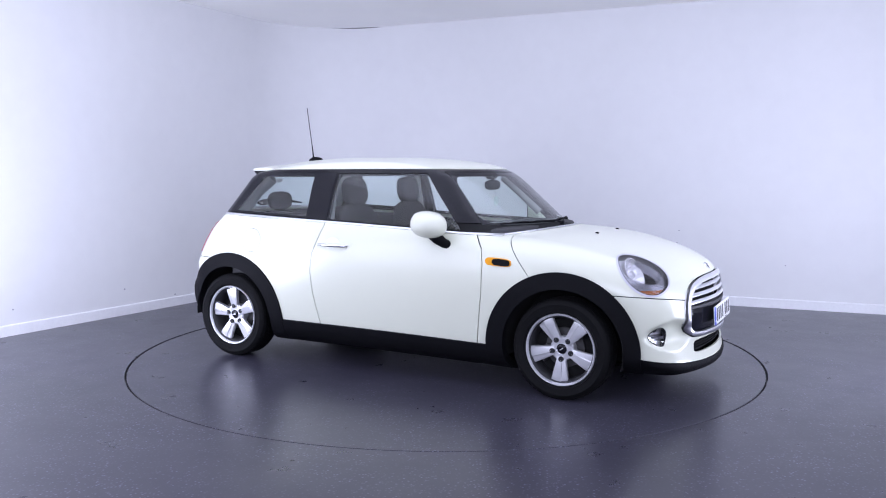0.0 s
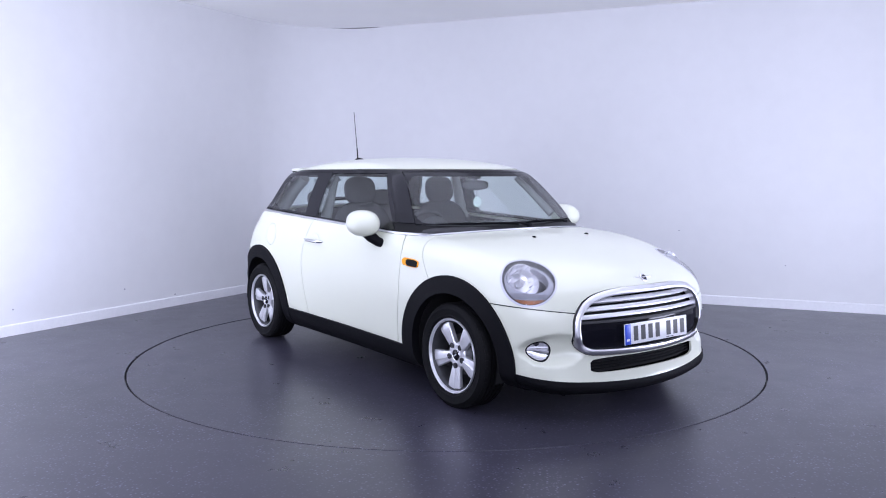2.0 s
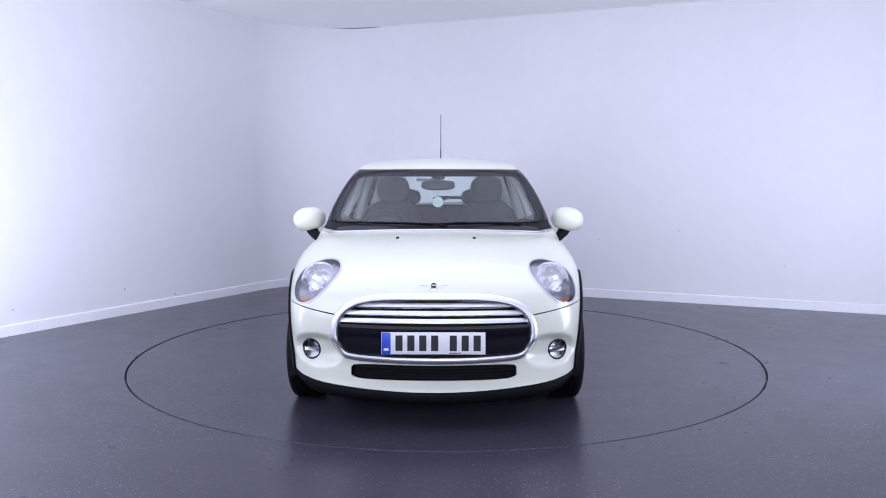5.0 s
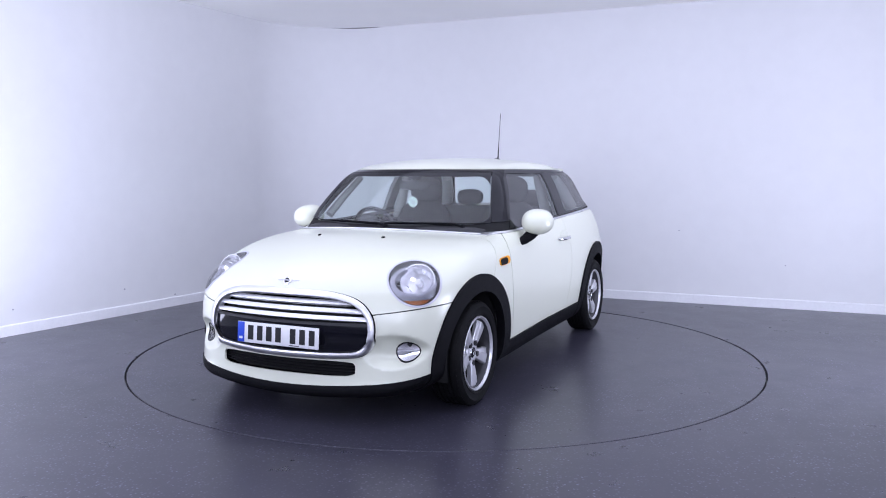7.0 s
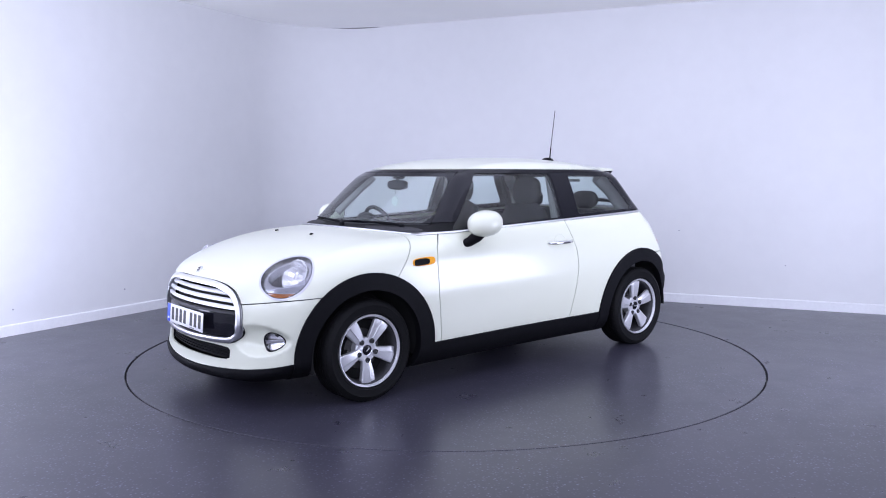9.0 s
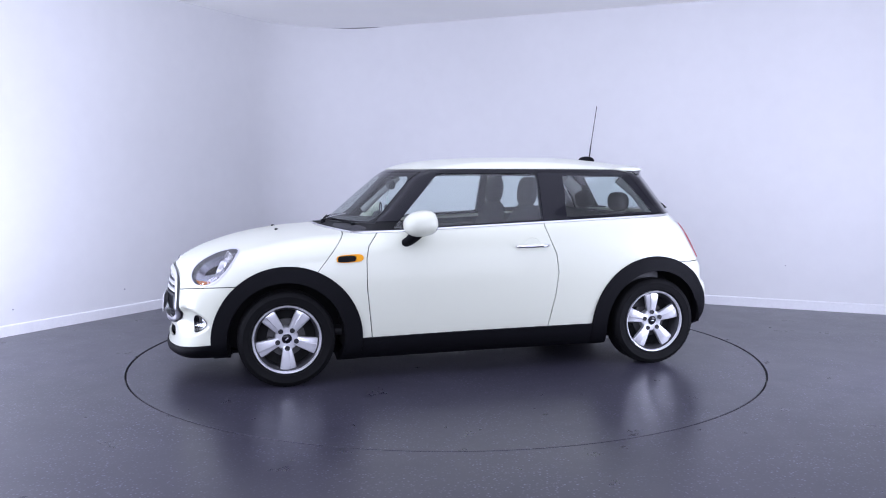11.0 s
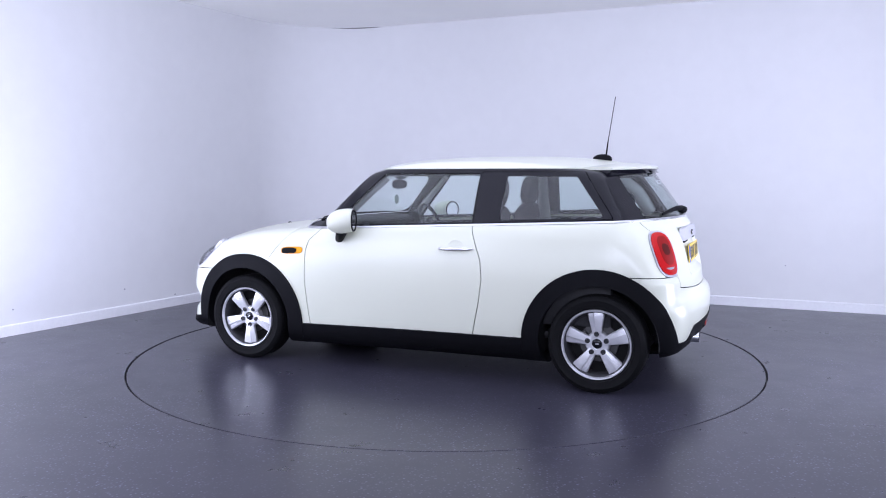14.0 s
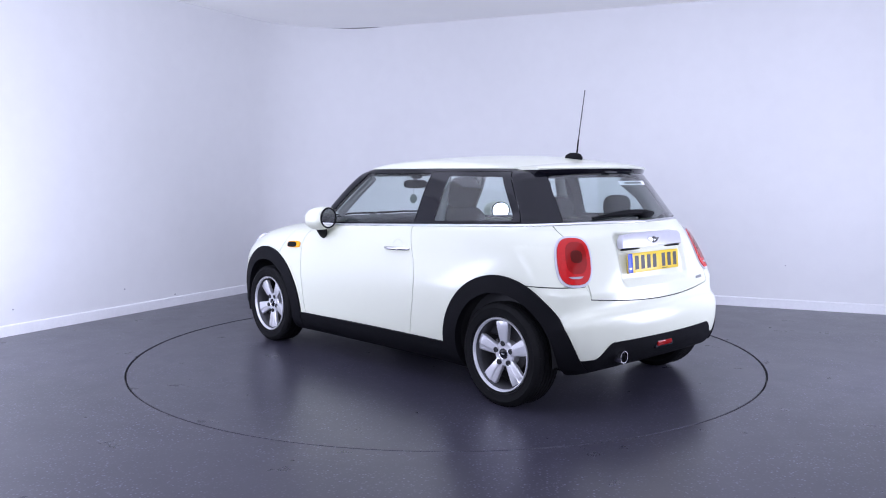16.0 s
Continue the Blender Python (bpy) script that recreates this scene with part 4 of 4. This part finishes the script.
copy_thing(wheel, pose(-AXLE, -WHEEL_Y, HUB_Z + 0.004, 0, 0, 180) @ pose(0, 0, 0, 0, 8, 0))

for cx in (AXLE, -AXLE):
    for s in (1, -1):
        bm = bmesh.new()
        n = 24
        a, b = [], []
        for i in range(n + 1):
            t = math.radians(-15 + ((207 if cx > 0 else 198) * i / n))
            x, z = cx + 0.362 * math.cos(t), 0.295 + 0.362 * math.sin(t)
            a.append(bm.verts.new((x, s * 0.52, z))), b.append(bm.verts.new((x, s * 0.80, z)))
        for i in range(n):
            bm.faces.new((a[i], a[i + 1], b[i + 1], b[i]))
        bm.faces.new(a)
        bmesh.ops.recalc_face_normals(bm, faces=bm.faces)
        part("wheel_arch_liner", tidy(bm), M_DARK, car, "dark wheel arch liner")

# --- mirrors
for s in (1, -1):
    mirror = tagged(new("door_mirror"), "rounded white door mirror on a black foot")
    mirror.parent = car
    bm = ellipsoid((0.118, 0.104, 0.081), (0, 0, 0), 2.25, 36, 24)
    for v in bm.verts:
        v.co.x = max(v.co.x, -0.060)
        v.co.z += 0.008 * (v.co.x / 0.1) * -1
    swivel = pose(0.412, s * 0.886, 1.001, 0, 0, s * 17)
    bmesh.ops.transform(bm, matrix=swivel, verts=bm.verts)
    part("housing", tidy(bm, 50), M_PAINT, mirror, "white painted housing")
    bez = lathe([(0.070, -0.004), (0.080, -0.004), (0.083, 0.010), (0.070, 0.010)], 36, "X", closed=True)
    bmesh.ops.scale(bez, vec=(1, 1.08, 0.90), verts=bez.verts)
    bmesh.ops.transform(bez, matrix=swivel @ pose(-0.062, 0, 0.004), verts=bez.verts)
    part("bezel", bez, M_PLASTIC, mirror, "black bezel")
    gl = lathe([(0.0, -0.003), (0.071, -0.003), (0.071, 0.002), (0.0, 0.002)], 36, "X")
    bmesh.ops.scale(gl, vec=(1, 1.08, 0.90), verts=gl.verts)
    bmesh.ops.transform(gl, matrix=swivel @ pose(-0.060, 0, 0.004), verts=gl.verts)
    part("mirror_glass", gl, M_CHROME, mirror, "mirror glass")
    part("foot", tube([(0.505, s * 0.792, 0.872), (0.485, s * 0.822, 0.886), (0.458, s * 0.852, 0.915), (0.435, s * 0.874, 0.955)], [0.028, 0.030, 0.036, 0.046], 16), M_PLASTIC, mirror, "black plastic foot")

# --- door handles
for s in (1, -1):
    y = abs(skin_y(-0.345, 0.838, s))
    handle = part("door_handle", tube([(-0.235, s * (y + 0.001), 0.836), (-0.25, s * (y + 0.022), 0.837), (-0.30, s * (y + 0.033), 0.838), (-0.40, s * (y + 0.033), 0.840), (-0.448, s * (y + 0.022), 0.841), (-0.464, s * (y + 0.001), 0.841)],
                                      [0.008, 0.011, 0.012, 0.012, 0.011, 0.008], 12), M_CHROME, car, "chrome door handle")
    cup = lathe([(0.0, 0.0), (0.054, 0.0), (0.058, 0.003), (0.060, 0.0015)], 40, "Y")
    bmesh.ops.transform(cup, matrix=pose(-0.35, s * (y - 0.0032), 0.836, 0, 0, 0 if s > 0 else 180) @ pose(0, 0, 0, 4 if s > 0 else 4, 0, 0), verts=cup.verts)
    part("handle_cup", cup, M_PAINT, handle, "shallow round grip recess")

# --- number plates, their characters as plain bars
def number_plate(name, base, at, tilt, facing, label):
    plate = part(name, box((0.006, 0.520, 0.111), (0, 0, 0), 0.0025), base, car, label)
    plate.matrix_basis = pose(*at, 0, tilt, 0 if facing > 0 else 180)
    part("blue_band", box((0.002, 0.044, 0.108), (0.0036, -0.236, 0), 0.0008), M_BLUE, plate, "blue end band")
    part("band_mark", box((0.001, 0.024, 0.012), (0.0050, -0.236, -0.030)), M_WHITEPLATE, plate, "pale bar on the band")
    y = -0.172
    for k in range(7):
        if k == 4:
            y += 0.033
        part("character_bar", box((0.001, 0.036, 0.078), (0.0036, y, 0.001), 0.0004, 1), M_INK, plate)
        y += 0.0595
    part("maker_bar", box((0.0008, 0.060, 0.004), (0.0034, 0.11, -0.048)), M_INK, plate)
    return plate


number_plate("front_plate", M_WHITEPLATE, (2.003, 0.0, 0.467), -4.0, 1, "white front number plate")
number_plate("rear_plate", M_YELLOWPLATE, (skin_x(0.0, 0.808, -1) - 0.003, 0.02, 0.808), -5.0, -1, "yellow rear number plate")

# --- badges as plain shapes
bz = 0.742
bx = skin_x(0.0, bz)
badge_m = Matrix.Translation((bx + 0.002, 0, bz)) @ pose(0, 0, 0, 0, -38, 0)
bm = lathe([(0.0, 0.007), (0.020, 0.006), (0.025, 0.003), (0.025, -0.006), (0.0, -0.006)], 28, "X")
bmesh.ops.transform(bm, matrix=badge_m, verts=bm.verts)
badge = part("bonnet_badge", bm, M_CHROME, car, "round chrome badge with plain wings")
bm = lathe([(0.0, 0.0085), (0.015, 0.0080), (0.0155, 0.004), (0.0, 0.004)], 28, "X")
bmesh.ops.transform(bm, matrix=badge_m, verts=bm.verts)
part("badge_disc", bm, M_INK, badge, "black disc")
part("badge_bar", box((0.002, 0.026, 0.006), (0, 0, 0), 0.0005, 1, badge_m @ pose(0.009, 0, 0)), M_SATIN, badge, "pale bar")
for s in (1, -1):
    for dz, ln in ((0.008, 0.046), (0.0, 0.038), (-0.008, 0.028)):
        part("badge_wing", box((0.005, ln, 0.006), (0, 0, 0), 0.0015, 1, badge_m @ pose(-0.0035, s * (0.024 + ln / 2), dz)), M_SLAT, badge)

# --- tailgate grip, badge, lettering bar
gx = skin_x(0.0, 0.930, -1)
half = [(0.300, -0.042), (0.303, -0.012), (0.296, 0.016), (0.276, 0.034), (0.19, 0.041), (0.0, 0.045)]
REAR_FACE = Matrix(((0, 0, -1, 0), (-1, 0, 0, 0), (0, 1, 0, 0), (0, 0, 0, 1)))
bm = prism(half + [(-u, v) for u, v in half[-2::-1]], 0.038, Matrix.Translation((gx + 0.026, 0, 0.930)) @ pose(0, 0, 0, 0, 8, 0) @ REAR_FACE, bevel=0.008)
grip = part("tailgate_grip", bm, M_GRIP, car, "satin silver grip over the rear plate")
# dark strip put below the grip in place of its shadow
part("grip_shadow", box((0.02, 0.58, 0.010), (gx + 0.002, 0.0, 0.884), 0.004), M_PLASTIC, grip, "black piece underneath")
gx -= 0.011
rb = prism([(-0.062, 0.012), (0.062, 0.012), (0.03, -0.012), (0.0, -0.022), (-0.03, -0.012)], 0.006, Matrix.Translation((gx - 0.002, 0, 0.930)) @ REAR_FACE, bevel=0.002)
rear_badge = part("tailgate_badge", rb, M_CHROME, car, "plain winged chrome badge")
part("badge_disc", lathe([(0.0, -0.004), (0.017, -0.003), (0.018, 0.004), (0.0, 0.004)], 28, "X", at=(gx - 0.008, 0, 0.930)), M_INK, rear_badge, "black disc")
part("badge_bar", box((0.002, 0.026, 0.006), (gx - 0.0125, 0, 0.930), 0.0005, 1), M_SATIN, rear_badge, "pale bar")
part("model_emblem", box((0.006, 0.085, 0.018), (skin_x(-0.47, 0.675, -1) - 0.001, -0.47, 0.675), 0.002, 1, pose(0, 0, 0, 0, 0, 9)), M_CHROME, car, "small bright emblem bar")

# --- rear spoiler
def wing(points_at):
    bm = bmesh.new()
    rows = [[bm.verts.new((x, y, z)) for x, z in points_at(y)] for y in [i / 14 * 0.535 for i in range(-14, 15)]]
    for a, b in zip(rows, rows[1:]):
        for i in range(len(a)):
            bm.faces.new((a[i], a[(i + 1) % len(a)], b[(i + 1) % len(a)], b[i]))
    bm.faces.new(rows[0]), bm.faces.new(rows[-1][::-1])
    bmesh.ops.recalc_face_normals(bm, faces=bm.faces)
    return tidy(bm, 40)


def spoiler_tip(y):
    return -1.468 + 0.68 * y * y, 1.352 - 0.03 * y * y


def spoiler_top(y):
    tx, tz = spoiler_tip(y)
    x0 = tx + 0.20
    z0 = skin_z(x0, y) + 0.001
    zs = [z0 + (tz + 0.004 - z0) * k for k in (0.35, 0.7)]
    return [(x0, z0), (tx + 0.13, zs[0] + 0.006), (tx + 0.06, zs[1] + 0.005), (tx + 0.008, tz + 0.004), (tx, tz - 0.003), (tx + 0.006, tz - 0.010),
            (tx + 0.12, tz - 0.012), (x0, z0 - 0.03)]


def spoiler_under(y):
    tx, tz = spoiler_tip(y)
    y1 = min(1.0, (0.56 - abs(y)) / 0.06)
    d = 0.012 + 0.038 * y1
    return [(tx + 0.008, tz - 0.0105), (tx + 0.016, tz - 0.012 - d * 0.4), (tx + 0.045, tz - 0.012 - d), (tx + 0.09, tz - 0.016 - d), (tx + 0.15, tz - 0.012), (tx + 0.15, tz - 0.0105)]


spoiler = part("roof_spoiler", wing(spoiler_top), M_PAINT, car, "white roof spoiler")
part("spoiler_underside", wing(spoiler_under), M_BLACKGLOSS, spoiler, "black piece underneath")
part("brake_light", box((0.012, 0.30, 0.010), (-1.447, 0, 1.322), 0.004), M_BLACKGLOSS, spoiler, "dark unlit high brake light")

# --- aerial
zr = skin_z(-1.10, 0.0)
aerial = part("aerial", ellipsoid((0.066, 0.030, 0.036), (-1.098, 0, zr + 0.002), 2.2), M_PLASTIC, car, "black roof aerial")
part("mast_foot", tube([(-1.122, 0, zr + 0.02), (-1.134, 0, zr + 0.12)], [0.0055, 0.0048], 8), M_PLASTIC, aerial, "black mast foot")
part("mast", tube([(-1.134, 0, zr + 0.118), (-1.179, 0, 1.826)], [0.0034, 0.0028], 8), M_BARREL, aerial, "thin grey mast")

# --- bright strip where the bonnet ends, and wipers
strip = [(0.998 - 0.40 * y * y, y, skin_z(0.998 - 0.40 * y * y, y) + 0.004) for y in [i / 20 * 0.66 for i in range(-20, 21)]]
part("cowl_strip", tube(strip, 0.0055, 8), M_SATIN, car, "slim bright strip below the windscreen")
for y0, y1, yp in ((-0.56, -0.02, 0.05), (0.02, 0.46, 0.52)):
    pts = []
    for i in range(9):
        y = y0 + (y1 - y0) * i / 8
        z = 1.004 - 0.018 * abs(i - 2.5) / 6
        pts.append((skin_x(y, z) + 0.010, y, z))
    wiper = part("wiper", tube(pts, 0.0045, 8), M_PLASTIC, car, "black windscreen wiper blade")
    mid = pts[4]
    part("wiper_arm", tube([(skin_x(yp, 0.975) + 0.004, yp, 0.982), (skin_x(y1, 0.985) + 0.016, y1, 0.998), (mid[0] + 0.012, mid[1], mid[2] + 0.004)], [0.009, 0.006, 0.004], 8), M_PLASTIC, wiper, "black arm")
    part("pivot_cap", lathe([(0.0, 0.03), (0.014, 0.026), (0.017, 0.0), (0.0, 0.0)], 16, "Z", at=(skin_x(yp, 0.975) + 0.006, yp, 0.966)), M_PLASTIC, wiper)
for s in (1, -1):
    jet = ellipsoid((0.013, 0.010, 0.007), (1.268, s * 0.223, skin_z(1.268, s * 0.223) + 0.002), 2.4, 12, 8)
    part("washer_jet", jet, M_PLASTIC, car, "black washer jet")
zx = [(skin_x(y, z, -1) - 0.016, y, z) for y, z in ((0.40, 1.062), (0.28, 1.080), (0.14, 1.090), (0.0, 1.086), (-0.08, 1.078))]
rear_wiper = part("rear_wiper", tube(zx, [0.006, 0.012, 0.016, 0.018, 0.012], 10), M_PLASTIC, car, "black rear wiper")
part("wiper_boss", ellipsoid((0.030, 0.055, 0.024), (skin_x(0.0, 1.075, -1) - 0.012, -0.01, 1.075), 2.2, 20, 12), M_PLASTIC, rear_wiper, "black wiper boss")

# --- exhaust and rear fog light
part("exhaust_tip", lathe([(0.030, -0.10), (0.034, -0.10), (0.034, 0.055), (0.030, 0.055)], 32, "X", at=(-1.697, 0.415, 0.312), closed=True), M_CHROME, car, "chrome exhaust tip")
part("exhaust_pipe", lathe([(0.0, -0.02), (0.029, -0.02), (0.029, 0.3), (0.0, 0.3)], 24, "X", at=(-1.69, 0.415, 0.312)), M_DARK, car, "dark exhaust pipe")
fx = skin_x(0.03, 0.345, -1)
part("rear_fog_light", box((0.03, 0.150, 0.034), (fx + 0.006, 0.03, 0.345), 0.008, 2, None), M_RED, car, "red rear fog light")
part("fog_surround", box((0.024, 0.185, 0.052), (fx + 0.008, 0.03, 0.343), 0.010, 2, None), M_BLACKGLOSS, car, "black fog light surround")

# --- cabin
floor_pan = part("cabin_floor", box((2.6, 1.30, 0.05), (-0.25, 0, 0.30), 0.02), M_TRIM, car, "dark carpeted floor")


def front_seat(y):
    seat = tagged(new("seat"), "dark cloth front seat")
    seat.parent = car
    part("cushion", ellipsoid((0.27, 0.25, 0.085), (-0.12, y, 0.53), 3.2, turn=pose(0, 0, 0, 0, -6, 0)), M_FABRIC, seat)
    part("backrest", ellipsoid((0.075, 0.245, 0.31), (-0.405, y, 0.80), 3.0, turn=pose(0, 0, 0, 0, -15, 0)), M_FABRIC, seat)
    part("headrest", ellipsoid((0.052, 0.128, 0.105), (-0.478, y, 1.185), 2.8, turn=pose(0, 0, 0, 0, -8, 0)), M_FABRIC, seat)
    for dy in (-0.062, 0.062):
        part("headrest_post", tube([(-0.455, y + dy, 1.04), (-0.470, y + dy, 1.12)], 0.007, 8), M_CHROME, seat, "bright headrest post")
    part("seat_base", box((0.42, 0.38, 0.14), (-0.13, y, 0.40), 0.03), M_TRIM, seat)


front_seat(0.37)
front_seat(-0.37)
bench = tagged(new("rear_seat"), "dark cloth rear bench")
bench.parent = car
part("cushion", box((0.45, 1.14, 0.16), (-0.86, 0, 0.54), 0.06, 3), M_FABRIC, bench)
part("backrest", box((0.14, 1.14, 0.52), (-1.14, 0, 0.78), 0.05, 3, pose(0, 0, 0, 0, -14, 0)), M_FABRIC, bench)
for y in (-0.30, 0.30):
    part("headrest", ellipsoid((0.05, 0.12, 0.07), (-1.22, y, 1.105), 2.8), M_FABRIC, bench)
part("parcel_shelf", box((0.26, 0.96, 0.03), (-1.36, 0, 0.975), 0.01), M_TRIM, car, "dark parcel shelf")
dash = part("dashboard", box((0.40, 1.36, 0.22), (0.64, 0, 0.84), 0.06, 3), M_TRIM, car, "dark dashboard")
part("dash_top", ellipsoid((0.24, 0.66, 0.045), (0.67, 0, 0.945), 3.0), M_TRIM, dash)
part("instrument_pod", ellipsoid((0.05, 0.10, 0.075), (0.46, -0.36, 0.955), 2.4), M_TRIM, dash, "rounded instrument pod")
ring = lathe([(0.170 + 0.015 * math.cos(t), 0.015 * math.sin(t)) for t in [2 * math.pi * k / 12 for k in range(12)]], 48, "X", closed=True)
tilt = pose(0.33, -0.365, 0.905, 0, 22, 0)
bmesh.ops.transform(ring, matrix=tilt, verts=ring.verts)
sw = part("steering_wheel", ring, M_TRIM, car, "dark three-spoke steering wheel")
part("wheel_boss", ellipsoid((0.025, 0.065, 0.06), (0.345, -0.365, 0.905), 2.5), M_TRIM, sw)
for a in (10, 170, 270):
    part("wheel_spoke", box((0.016, 0.13, 0.034), (0, 0, 0), 0.006, 2, tilt @ pose(0, 0, 0, a, 0, 0) @ pose(0.005, 0.105, 0)), M_TRIM, sw)
for s in (1, -1):
    part("door_card", box((0.98, 0.05, 0.56), (0.08, s * 0.725, 0.630), 0.02), M_TRIM, car, "dark door lining")
    part("quarter_card", box((0.80, 0.05, 0.60), (-0.92, s * 0.715, 0.68), 0.02), M_TRIM, car, "dark rear side lining")
    part("pillar_lining", tube([(0.54, s * 0.630, 1.02), (0.40, s * 0.580, 1.16), (0.27, s * 0.530, 1.28)], [0.028, 0.024, 0.022], 10), M_LINING, car, "pale pillar lining")
    part("belt_mount", tube([(-0.52, s * 0.650, 0.95), (-0.52, s * 0.560, 1.30)], [0.045, 0.034], 10), M_LINING, car, "pale door pillar lining")
    part("rear_lining", tube([(-1.34, s * 0.59, 1.03), (-1.25, s * 0.53, 1.18), (-1.13, s * 0.49, 1.28)], [0.05, 0.05, 0.045], 10), M_LINING, car, "pale rear pillar lining")
    part("sun_visor", box((0.12, 0.32, 0.010), (0.25, s * 0.31, 1.312), 0.005, 2, pose(0, 0, 0, 0, 18, 0)), M_LINING, car, "pale sun visor")
mirror_in = part("rear_view_mirror", ellipsoid((0.020, 0.115, 0.034), (0.435, 0.0, 1.232), 3.0), M_TRIM, car, "dark rear-view mirror")
part("mirror_stem", tube([(0.43, 0, 1.30), (0.44, 0, 1.24)], 0.012, 8), M_TRIM, mirror_in)
part("sensor_box", ellipsoid((0.04, 0.05, 0.032), (0.425, 0.0, 1.302), 2.6), M_TRIM, mirror_in)
tag = part("hanging_card", lathe([(0.0, 0.0015), (0.036, 0.0015), (0.036, -0.0015), (0.0, -0.0015)], 32, "X", at=(0.460, 0.0, 1.118)), M_STICKER, car, "round pale card hung from the mirror")
for dz in (0.012, 0.0, -0.012):
    part("card_bar", box((0.001, 0.040, 0.004), (0.4622, 0.0, 1.118 + dz)), M_LAMPGREY, tag)
part("card_cord", tube([(0.460, 0, 1.154), (0.445, 0, 1.225)], 0.0015, 6), M_INK, tag)
sx = skin_x(-0.12, 1.262, -1)
sticker = part("window_sticker", box((0.002, 0.26, 0.030), (sx + 0.012, -0.10, 1.255), 0.0, 1, pose(0, 0, 0, 0, 34, 0)), M_WHITEPLATE, car, "pale printed strip in the rear window")
part("sticker_bar", box((0.002, 0.17, 0.009), (sx + 0.0095, -0.11, 1.255), 0.0, 1, pose(0, 0, 0, 0, 34, 0)), M_STEEL, sticker)



def motions():
    rows = [(0.5 * i, TURN_0 + TURN_RATE * 0.5 * i) for i in range(33)]
    walk(turntable, [(t, pose(0, 0, 0, 0, 0, a)) for t, a in rows])
    walk(car, [(t, pose(0, 0, 0, 0, 0, a) @ pose(*CAR_OFF, 0)) for t, a in rows])


motions()
